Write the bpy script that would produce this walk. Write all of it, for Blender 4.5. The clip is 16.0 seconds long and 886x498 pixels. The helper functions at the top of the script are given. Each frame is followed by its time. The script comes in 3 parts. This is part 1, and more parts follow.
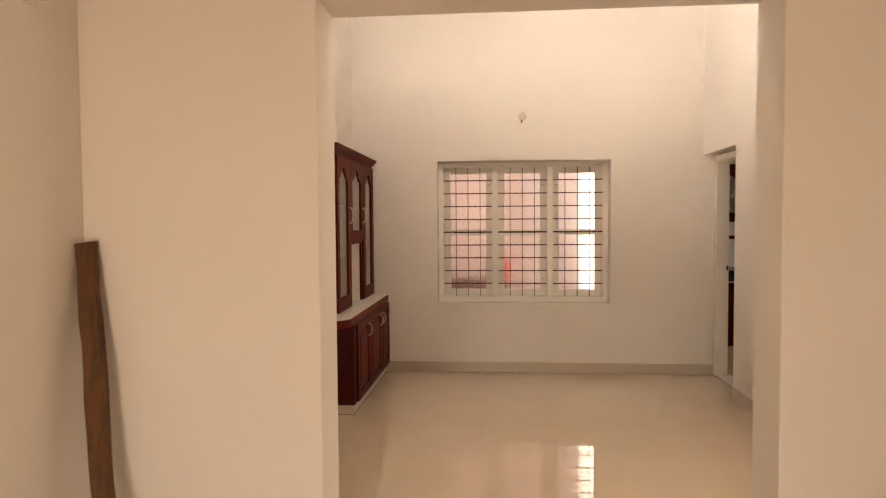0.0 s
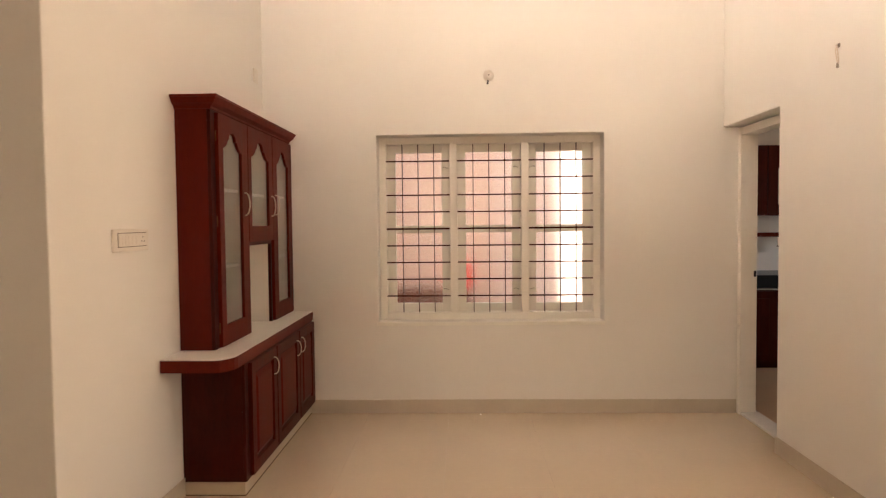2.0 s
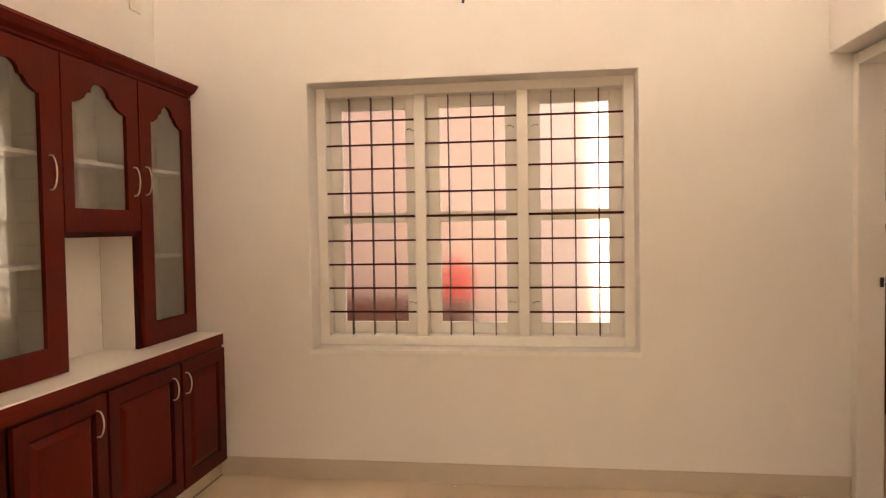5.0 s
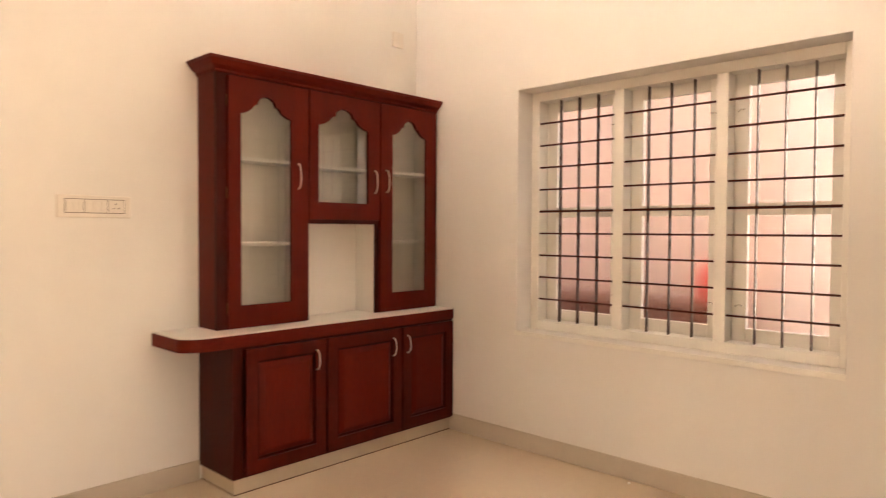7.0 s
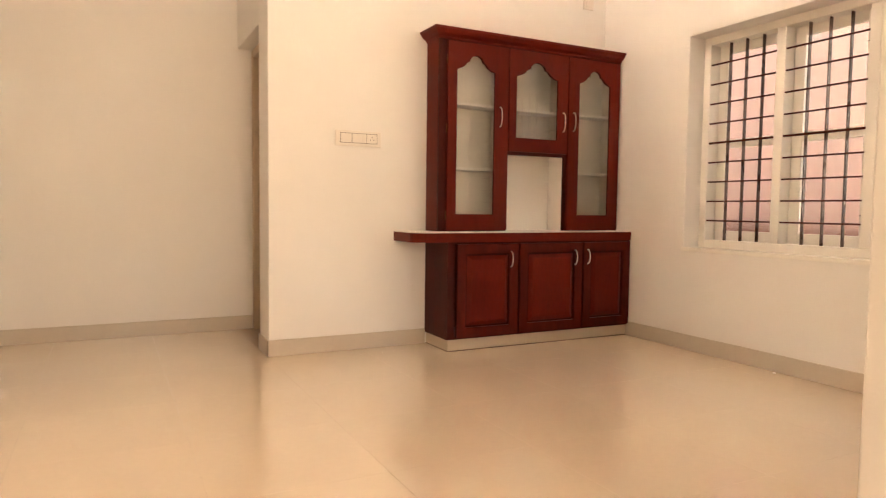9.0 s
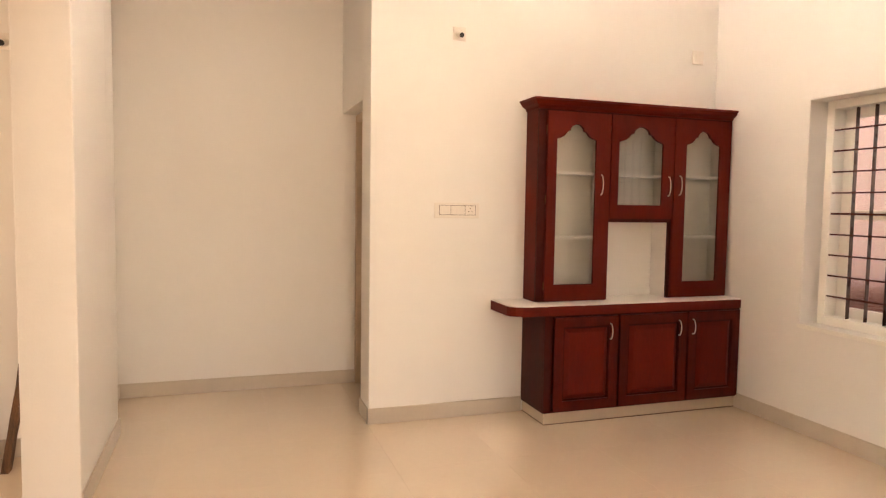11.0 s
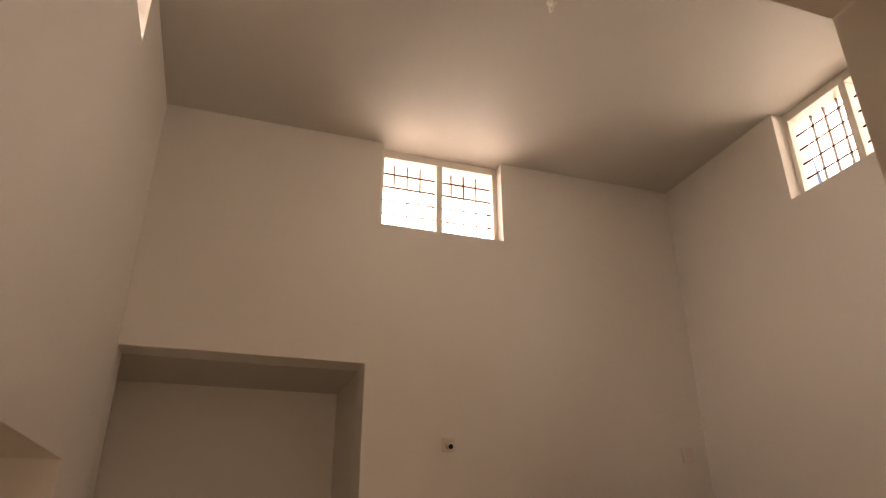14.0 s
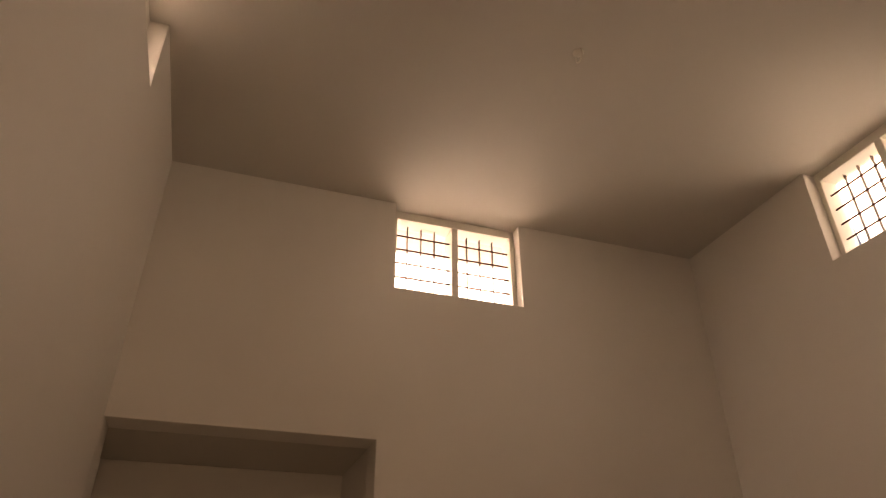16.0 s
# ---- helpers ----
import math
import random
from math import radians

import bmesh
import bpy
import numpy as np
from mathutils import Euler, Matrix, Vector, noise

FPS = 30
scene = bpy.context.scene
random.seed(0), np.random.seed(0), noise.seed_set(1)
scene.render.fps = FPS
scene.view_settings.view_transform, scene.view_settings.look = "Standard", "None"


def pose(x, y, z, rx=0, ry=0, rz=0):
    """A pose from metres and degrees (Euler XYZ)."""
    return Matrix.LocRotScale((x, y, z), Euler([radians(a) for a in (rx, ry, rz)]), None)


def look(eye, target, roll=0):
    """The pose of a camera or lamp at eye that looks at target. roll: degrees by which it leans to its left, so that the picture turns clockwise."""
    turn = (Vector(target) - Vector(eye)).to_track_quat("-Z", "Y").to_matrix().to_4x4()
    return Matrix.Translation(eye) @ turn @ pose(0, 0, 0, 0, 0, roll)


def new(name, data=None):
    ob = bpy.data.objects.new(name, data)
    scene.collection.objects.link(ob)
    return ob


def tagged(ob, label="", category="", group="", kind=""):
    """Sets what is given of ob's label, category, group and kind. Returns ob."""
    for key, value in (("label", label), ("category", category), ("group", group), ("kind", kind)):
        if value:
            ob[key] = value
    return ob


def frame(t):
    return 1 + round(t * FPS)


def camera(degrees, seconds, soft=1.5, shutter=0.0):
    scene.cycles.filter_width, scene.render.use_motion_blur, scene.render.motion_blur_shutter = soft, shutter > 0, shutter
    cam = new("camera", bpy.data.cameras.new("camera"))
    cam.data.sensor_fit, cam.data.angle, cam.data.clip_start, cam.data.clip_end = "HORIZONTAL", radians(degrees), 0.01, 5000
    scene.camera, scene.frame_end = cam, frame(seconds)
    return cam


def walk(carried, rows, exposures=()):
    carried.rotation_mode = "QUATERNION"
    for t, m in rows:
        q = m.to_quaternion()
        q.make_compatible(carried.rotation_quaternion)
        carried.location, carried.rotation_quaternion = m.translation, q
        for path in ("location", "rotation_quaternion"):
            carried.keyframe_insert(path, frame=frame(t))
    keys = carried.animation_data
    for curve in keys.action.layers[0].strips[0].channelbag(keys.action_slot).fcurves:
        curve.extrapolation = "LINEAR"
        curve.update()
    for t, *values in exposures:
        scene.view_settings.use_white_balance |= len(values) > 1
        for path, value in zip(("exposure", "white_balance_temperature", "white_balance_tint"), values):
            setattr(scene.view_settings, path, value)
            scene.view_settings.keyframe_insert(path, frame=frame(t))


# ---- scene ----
cam = camera(67.9, 16.0, soft=1.25, shutter=0.3)
PATH = [
    (0, (-0.315, -0.405, 1.499), (-0.485, 1.586, 1.415), -0.4),
    (0.5, (-0.368, 0.053, 1.491), (-0.513, 2.046, 1.399), -0.4),
    (1, (-0.3, 0.463, 1.456), (-0.403, 2.458, 1.367), -0.7),
    (1.5, (-0.283, 0.825, 1.434), (-0.369, 2.822, 1.347), -0.5),
    (2, (-0.277, 1.18, 1.436), (-0.341, 3.177, 1.355), -0.6),
    (2.5, (-0.173, 1.483, 1.43), (-0.231, 3.481, 1.352), -0.7),
    (3, (-0.137, 1.753, 1.406), (-0.182, 3.751, 1.325), -0.6),
    (3.2, (-0.136, 1.89, 1.409), (-0.177, 3.888, 1.328), -0.5),
    (5.5, (0.483, 2.91, 1.292), (-0.018, 4.846, 1.24), -0.8),
    (6, (0.786, 3.059, 1.272), (-0.027, 4.885, 1.213), -0.5),
    (6.5, (1.118, 3.132, 1.302), (0.005, 4.793, 1.242), -0.1),
    (7, (1.408, 3.002, 1.272), (0.033, 4.453, 1.216), 0.3),
    (7.5, (1.76, 2.836, 1.208), (0.16, 4.034, 1.134), 0.8),
    (8, (2.109, 2.872, 1.093), (0.369, 3.854, 1.005), 0.7),
    (8.5, (2.238, 2.737, 1.033), (0.485, 3.692, 0.908), 0.9),
    (9, (2.298, 2.618, 0.927), (0.520, 3.527, 0.805), 0.7),
    (9.2, (2.338, 2.595, 0.931), (0.538, 3.459, 0.804), 0.8),
    (11.3, (2.282, 2.656, 1.493), (0.386, 3.28, 1.361), 0.8),
    (11.5, (2.3, 2.677, 1.542), (0.409, 3.317, 1.427), 0.6),
    (12, (2.313, 2.676, 1.658), (0.421, 3.32, 1.587), 0.5),
    (12.5, (2.325, 2.673, 1.766), (0.435, 3.322, 1.849), 0.3),
    (13, (2.335, 2.646, 1.861), (0.456, 3.295, 2.081), 0.2),
    (13.5, (2.363, 2.643, 1.924), (0.528, 3.266, 2.419), 0.0),
    (14, (2.399, 2.635, 1.921), (0.668, 3.217, 2.736), -0.1),
    (14.5, (2.417, 2.634, 1.939), (0.695, 3.212, 2.776), -0.2),
    (15, (2.429, 2.644, 1.954), (0.728, 3.217, 2.837), -0.3),
    (15.5, (2.346, 2.636, 1.943), (0.717, 3.179, 2.968), -0.0),
    (16, (2.063, 2.609, 1.954), (0.44, 3.162, 2.983), -0.1),
]
walk(cam, [(t, look(eye, target, roll)) for t, eye, target, roll in PATH],
     [(0, 2.36, 6850, 11.5), (2, 2.52, 6830, 12), (3, 2.60, 6820, 12.5), (5.5, 2.70, 7250, 14), (6.5, 2.90, 7080, 13.5), (7.5, 3.02, 6950, 12.5), (9, 3.14, 6980, 11.5), (11.5, 3.09, 6500, 11.5), (12.6, 2.77, 6380, 12.5), (13.0, 2.50, 6330, 13), (13.5, 1.98, 6500, 14.5), (14.0, 0.66, 7300, 18.5), (14.5, 0.17, 7950, 20), (16, 0.03, 8450, 22), (16.2, 0.03, 8450, 22)])

# ---- world and large lights ----
world = bpy.data.worlds.new("world")
scene.world = world
world.use_nodes = True
wn = world.node_tree
sky = wn.nodes.new("ShaderNodeTexSky")
sky.sky_type = "NISHITA"
sky.sun_disc = False
sky.sun_elevation = radians(47.5)
sky.sun_rotation = radians(170)
sky.dust_density = 4.0
bg = wn.nodes["Background"]
bg.inputs["Strength"].default_value = 0.13
wn.links.new(sky.outputs["Color"], bg.inputs["Color"])

sun = new("sun", bpy.data.lights.new("sun", "SUN"))
sun.data.energy, sun.data.angle, sun.data.color = 3.2, radians(0.5), (1.0, 0.95, 0.88)
sun.matrix_world = look((1.18, -6.65, 7.38), (0, 0, 0))

WARM = (1.0, 0.85, 0.71)
COOL = (1.0, 0.835, 0.725)


def window_light(name, eye, target, width, height, watts, colour=WARM):
    """An added area lamp standing in for sky light, at or outside an opening."""
    la = bpy.data.lights.new(name, "AREA")
    la.shape, la.size, la.size_y, la.energy, la.color = "RECTANGLE", width, height, watts, colour
    ob = new(name, la)
    ob.matrix_world = look(eye, target)
    return ob


# ---- plan ----
W, E, S, N = -1.77, 1.63, 2.02, 6.09      # inner faces of the hall
T = 0.23                                   # wall thickness
TN = 0.27                                  # thickness of the north wall
H = 4.705                                  # hall ceiling
LOW = 2.99                                 # ceiling of the rooms around
OPEN_W, OPEN_E, OPEN_H = -0.925, 0.59, 2.252   # opening in the south wall
PASS_N, PASS_X, PASS_S = 3.497, -2.79, 1.91   # passage: north wall, back wall, south wall
HALL_N, HALL_H = 3.777, 2.947              # east opening: north jamb and height
KD_S, KD_H = 5.235, 2.112                  # kitchen door opening
CL0, CL1, CL_Z = 3.560, 4.523, 4.02        # west clerestory
CN0, CN1 = -0.546, 0.42                    # north clerestory
CS0, CS1, CS_Z = -0.595, 0.42, 4.265       # south clerestory
WX0, WX1, WZ0, WZ1 = -0.923, 0.760, 0.687, 2.087   # large window
FIRST_S = -2.6                             # first room's south wall
KX1, KY1 = 4.4, 8.08                        # kitchen's far walls
EX1, EY0 = 5.0, -0.2                       # stair hall's far walls

window_light("sky_west_clerestory", (W - 1.0, 4.04, 4.6), (W + 1.15, 4.04, 3.2), 1.6, 1.20, 95, COOL)
window_light("sky_north_clerestory", (-0.06, N + TN + 0.10, 4.35), (-0.06, N - 2, 3.9), 1.06, 0.72, 13)
window_light("sky_south_clerestory", (-0.06, S - 0.85, 5.05), (-0.06, S + 1.15, 3.4), 1.6, 1.0, 143, COOL)
# Added lamp high outside the large window, standing in for sky above the gap.
window_light("sky_large_window", (-0.08, 7.0, 2.9), (-0.08, 4.6, 0.0), 1.6, 0.8, 3, (1.0, 0.88, 0.82))
# Added lamp at an unseen hall opening, brightens the passage and west wall.
window_light("added_hall_lamp", (EX1 - 0.02, 3.0, 1.5), (EX1 - 2, 3.0, 1.45), 1.4, 1.3, 10.5, (1.0, 0.76, 0.54))
# Added lamp behind the starting point, lights the first room.
window_light("added_first_room_lamp", (-0.9, FIRST_S + 0.02, 1.3), (-0.8, FIRST_S + 2, 1.2), 1.2, 2.0, 7, (1.0, 0.72, 0.5))
# Added lamp at an unseen opening, lights the kitchen.
window_light("added_kitchen_lamp", (KX1 - 0.02, 6.6, 1.6), (KX1 - 2, 6.6, 1.3), 1.2, 1.1, 0.9)


# ---- materials ----
def material(name, colour, rough=0.5, metal=0.0, spread=0.06, scale=6.0, fine=90.0, bump=0.02, coat=0.0, stretch=(1, 1, 1), spec=0.5, second=None, coat_rough=0.12):
    """A surface with variation at two scales and a fine relief."""
    m = bpy.data.materials.new(name)
    m.use_nodes = True
    nt = m.node_tree
    b = nt.nodes["Principled BSDF"]
    b.inputs["Roughness"].default_value = rough
    b.inputs["Metallic"].default_value = metal
    b.inputs["Coat Weight"].default_value = coat
    b.inputs["Coat Roughness"].default_value = coat_rough
    b.inputs["Specular IOR Level"].default_value = spec
    co = nt.nodes.new("ShaderNodeTexCoord")
    mp = nt.nodes.new("ShaderNodeMapping")
    mp.inputs["Scale"].default_value = stretch
    nt.links.new(co.outputs["Object"], mp.inputs["Vector"])
    big = nt.nodes.new("ShaderNodeTexNoise")
    big.inputs["Scale"].default_value, big.inputs["Detail"].default_value = scale, 5
    small = nt.nodes.new("ShaderNodeTexNoise")
    small.inputs["Scale"].default_value, small.inputs["Detail"].default_value = fine, 4
    for n in (big, small):
        nt.links.new(mp.outputs["Vector"], n.inputs["Vector"])
    mix = nt.nodes.new("ShaderNodeMath")
    mix.operation = "MULTIPLY_ADD"
    mix.inputs[1].default_value = 0.35
    nt.links.new(small.outputs["Fac"], mix.inputs[0])
    scaled = nt.nodes.new("ShaderNodeMath")
    scaled.operation = "MULTIPLY"
    scaled.inputs[1].default_value = 0.65
    nt.links.new(big.outputs["Fac"], scaled.inputs[0])
    nt.links.new(scaled.outputs[0], mix.inputs[2])
    ramp = nt.nodes.new("ShaderNodeValToRGB")
    ramp.color_ramp.elements[0].position, ramp.color_ramp.elements[1].position = 0.3, 0.7
    lo = second or tuple(c * (1 - spread) for c in colour)
    hi = tuple(min(1, c * (1 + spread)) for c in colour)
    ramp.color_ramp.elements[0].color, ramp.color_ramp.elements[1].color = (*lo, 1), (*hi, 1)
    nt.links.new(mix.outputs[0], ramp.inputs["Fac"])
    nt.links.new(ramp.outputs["Color"], b.inputs["Base Color"])
    bp = nt.nodes.new("ShaderNodeBump")
    bp.inputs["Strength"].default_value, bp.inputs["Distance"].default_value = 1.0, bump * 0.02
    nt.links.new(small.outputs["Fac"], bp.inputs["Height"])
    nt.links.new(bp.outputs["Normal"], b.inputs["Normal"])
    rr = nt.nodes.new("ShaderNodeMapRange")
    rr.inputs["To Min"].default_value, rr.inputs["To Max"].default_value = max(0.0, rough * 0.88), min(1.0, rough * 1.12)
    nt.links.new(big.outputs["Fac"], rr.inputs["Value"])
    nt.links.new(rr.outputs["Result"], b.inputs["Roughness"])
    return m


def glass(name, colour, rough):
    m = bpy.data.materials.new(name)
    m.use_nodes = True
    b = m.node_tree.nodes["Principled BSDF"]
    b.inputs["Base Color"].default_value = (*colour, 1)
    b.inputs["Transmission Weight"].default_value = 1.0
    b.inputs["Roughness"].default_value = rough
    b.inputs["IOR"].default_value = 1.45
    return m


PAINT = material("cream_white_wall_paint", (0.80, 0.765, 0.71), 0.55, spread=0.018, scale=1.3, fine=140, bump=0.03, spec=0.3)
# Darker than the wall paint: lamp glow overhead is held down in the colour.
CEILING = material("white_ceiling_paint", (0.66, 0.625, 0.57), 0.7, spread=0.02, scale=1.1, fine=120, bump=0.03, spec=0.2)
WOOD_PAINT = material("cream_enamel_paint", (0.84, 0.80, 0.72), 0.35, spread=0.03, scale=5, fine=80, bump=0.03)
PRIMER = material("beige_wood_primer", (0.50, 0.38, 0.26), 0.55, spread=0.06, scale=5, fine=80, bump=0.03, stretch=(3, 3, 0.8))
TILE = material("polished_cream_floor_tile", (0.715, 0.585, 0.435), 0.012, spread=0.03, scale=2.2, fine=30, bump=0.0, spec=1.0, coat=0.6, coat_rough=0.01)
SKIRT = material("beige_skirting_tile", (0.55, 0.47, 0.37), 0.30, spread=0.04, scale=3, fine=40, bump=0.0)
GROUT = material("beige_tile_joint", (0.52, 0.44, 0.35), 0.3, spread=0.1, scale=10, fine=120)
MAHOGANY = material("dark_red_mahogany_veneer", (0.108, 0.0078, 0.0018), 0.5, spread=0.16, scale=4, fine=26, bump=0.03, coat=0.05, stretch=(3, 3, 0.8), second=(0.090, 0.0062, 0.0014), spec=0.12)
MAHOGANY_H = material("dark_red_mahogany_rail", (0.130, 0.0096, 0.0022), 0.5, spread=0.16, scale=4, fine=26, bump=0.03, coat=0.05, stretch=(3, 0.8, 3), second=(0.088, 0.0060, 0.0014), spec=0.12)
# Dark edge stain plus the shade of grooves and end panels; kitchen units too.
MAHOGANY_DARK = material("shade_toned_dark_mahogany", (0.056, 0.0042, 0.0010), 0.5, spread=0.2, scale=4, fine=26, bump=0.03, coat=0.05, stretch=(3, 3, 0.8), second=(0.032, 0.0024, 0.0007), spec=0.12)
# Darker stain, also carrying the shade under the worktop in its colour.
MAHOGANY_BASE = material("lower_shade_mahogany_frame", (0.088, 0.0064, 0.0015), 0.5, spread=0.2, scale=4, fine=26, bump=0.03, coat=0.05, stretch=(3, 3, 0.8), second=(0.055, 0.0040, 0.0010), spec=0.12)
BRASS_OLD = material("tarnished_brass", (0.16, 0.08, 0.035), 0.45, metal=1.0, spread=0.15, scale=20, fine=200, bump=0.01)
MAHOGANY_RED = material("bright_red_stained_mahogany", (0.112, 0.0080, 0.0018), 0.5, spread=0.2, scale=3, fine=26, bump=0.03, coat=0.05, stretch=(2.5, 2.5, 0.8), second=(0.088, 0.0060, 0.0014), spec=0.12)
LAMINATE = material("cream_white_laminate", (0.84, 0.80, 0.73), 0.3, spread=0.02, scale=4, bump=0.01)
MELAMINE = material("pale_cabinet_lining", (0.80, 0.75, 0.66), 0.5, spread=0.03, scale=3, bump=0.01)
HANDLE = material("dull_nickel", (0.74, 0.65, 0.55), 0.34, metal=1.0, spread=0.08, scale=20, fine=200, bump=0.01)
PLINTH = material("cream_plinth_tile", (0.58, 0.48, 0.35), 0.35, spread=0.05, scale=3, fine=40, bump=0.01)
STEEL = material("brushed_steel", (0.62, 0.58, 0.53), 0.25, metal=1.0, spread=0.05, scale=20, fine=200, bump=0.01)
IRON_V = material("brown_painted_iron_flat", (0.055, 0.024, 0.014), 0.28, spread=0.2, scale=12, fine=120, bump=0.02, spec=0.4)
IRON = material("dark_painted_iron", (0.060, 0.014, 0.007), 0.5, spread=0.2, scale=12, fine=120, bump=0.05, spec=0.03)
PLASTIC = material("ivory_switch_plastic", (0.76, 0.70, 0.62), 0.35, spread=0.02, scale=8, bump=0.005)
PLASTIC_D = material("grey_beige_plastic_seam", (0.30, 0.26, 0.21), 0.5, spread=0.05)
SEAM = material("brown_shadow_gap_plastic", (0.16, 0.12, 0.085), 0.5, spread=0.08)
BLACK = material("black_bakelite", (0.015, 0.012, 0.01), 0.35, spread=0.2)
OLDWOOD = material("weathered_brown_timber", (0.150, 0.062, 0.020), 0.75, spread=0.3, scale=6, fine=45, bump=0.3, stretch=(5, 5, 0.7), second=(0.035, 0.017, 0.007))
RAW = material("raw_stacked_timber", (0.16, 0.045, 0.020), 0.8, spread=0.3, scale=4, fine=40, bump=0.3, second=(0.07, 0.02, 0.010))
PINK = material("pink_render_of_neighbour_house", (0.71, 0.52, 0.43), 0.85, spread=0.05, scale=1.2, fine=40, bump=0.1)
# Paler pink, with the glare of the right-hand panes put into the colour.
PALE_PINK = material("glare_paled_pink", (0.76, 0.61, 0.55), 0.85, spread=0.04, scale=1.2, fine=40, bump=0.1)
RED = material("red_plastic", (0.75, 0.035, 0.02), 0.4, spread=0.08, scale=6)
EARTH = material("red_brown_earth", (0.30, 0.19, 0.12), 0.95, spread=0.25, scale=2, fine=30, bump=0.5)
CONCRETE = material("pale_concrete", (0.62, 0.58, 0.52), 0.85, spread=0.1, scale=2, fine=50, bump=0.2)
GRANITE = material("black_granite", (0.012, 0.014, 0.015), 0.3, spread=0.4, scale=60, fine=300, spec=0.25)
MARBLE = material("white_marble_threshold", (0.74, 0.71, 0.67), 0.2, spread=0.08, scale=6, fine=40)
KTILE = material("matt_kitchen_floor_tile", (0.44, 0.28, 0.16), 0.45, spread=0.08, scale=4, fine=40)
CLEAR = glass("clear_window_glass", (1, 1, 1), 0.0)
OBSCURE = glass("obscure_figured_glass", (0.98, 0.97, 0.94), 0.22)
FROST = glass("cabinet_door_glass", (0.99, 0.995, 0.97), 0.0)


# ---- helpers for shapes ----
def box(bm, x0, x1, y0, y1, z0, z1, bevel=0.0, segments=2):
    """A box between two corners, its edges rounded."""
    m = Matrix.LocRotScale(((x0 + x1) / 2, (y0 + y1) / 2, (z0 + z1) / 2), None, (abs(x1 - x0), abs(y1 - y0), abs(z1 - z0)))
    r = bmesh.ops.create_cube(bm, size=1, matrix=m)
    if bevel:
        es = {e for v in r["verts"] for e in v.link_edges}
        bmesh.ops.bevel(bm, geom=list(es), offset=bevel, segments=segments, affect="EDGES", profile=0.5)
    return bm


def tube(bm, pts, r, sides=10):
    """A round bar along a line of points."""
    pts = [Vector(p) for p in pts]
    rings = []
    side = None
    for i, p in enumerate(pts):
        d = (pts[min(i + 1, len(pts) - 1)] - pts[max(i - 1, 0)]).normalized()
        if side is None:
            side = d.orthogonal().normalized()
        side = (side - d * side.dot(d)).normalized()
        up = d.cross(side)
        rr = r[i] if isinstance(r, (list, tuple)) else r
        rings.append([bm.verts.new(p + rr * (math.cos(a) * side + math.sin(a) * up)) for a in (2 * math.pi * k / sides for k in range(sides))])
    for a, b in zip(rings, rings[1:]):
        for k in range(sides):
            bm.faces.new((a[k], a[(k + 1) % sides], b[(k + 1) % sides], b[k]))
    bm.faces.new(rings[0][::-1])
    bm.faces.new(rings[-1])
    return bm


def turned(bm, profile, centre, axis, sides=24):
    """A turned body: (radius, height) pairs round an axis."""
    axis = Vector(axis).normalized()
    u = axis.orthogonal().normalized()
    v = axis.cross(u)
    c = Vector(centre)
    rings = [[bm.verts.new(c + axis * h + r * (math.cos(a) * u + math.sin(a) * v)) for a in (2 * math.pi * k / sides for k in range(sides))] for r, h in profile]
    for a, b in zip(rings, rings[1:]):
        for k in range(sides):
            bm.faces.new((a[k], a[(k + 1) % sides], b[(k + 1) % sides], b[k]))
    bm.faces.new(rings[0][::-1])
    bm.faces.new(rings[-1])
    return bm


def prism(bm, loop, x0, x1, hole=None):
    """A plate in the y-z plane from x0 to x1, its outline a loop of (y, z), with an optional hole."""
    edges = []
    for lp in (loop, hole or []):
        vs = [bm.verts.new((x0, y, z)) for y, z in lp]
        edges += [bm.edges.new((a, b)) for a, b in zip(vs, vs[1:] + vs[:1])] if vs else []
    faces = [g for g in bmesh.ops.triangle_fill(bm, use_beauty=True, edges=edges)["geom"] if isinstance(g, bmesh.types.BMFace)]
    r = bmesh.ops.extrude_face_region(bm, geom=faces)
    bmesh.ops.translate(bm, vec=(x1 - x0, 0, 0), verts=[g for g in r["geom"] if isinstance(g, bmesh.types.BMVert)])
    bmesh.ops.recalc_face_normals(bm, faces=bm.faces)
    return bm


def mesh(name, bm, mat, smooth=False):
    bmesh.ops.recalc_face_normals(bm, faces=bm.faces)
    me = bpy.data.meshes.new(name)
    bm.to_mesh(me)
    bm.free()
    me.materials.append(mat)
    if smooth:
        me.polygons.foreach_set("use_smooth", [True] * len(me.polygons))
    return me


def part(name, bm, mat, parent, label="", smooth=False):
    """One mesh object under a thing or a part; its shape is given in the world."""
    ob = new(name, mesh(name, bm, mat, smooth))
    ob.parent = parent
    if parent.parent is None:
        ob.matrix_parent_inverse = Matrix.Translation(-ROOT[parent.name])
    return tagged(ob, label) if label else ob


ROOT = {}


def thing(name, base, label, category, group="", kind=""):
    ob = new(name)
    ob.empty_display_size = 0.1
    ob.location = base
    ROOT[ob.name] = Vector(base)
    return tagged(ob, label, category, group, kind)


def piece(name, bm, mat, label, category, kind="", smooth=False, group=""):
    """A thing of one mesh, its shape given in the world."""
    ob = new(name, mesh(name, bm, mat, smooth))
    ROOT[ob.name] = Vector((0, 0, 0))
    return tagged(ob, label, category, group, kind)


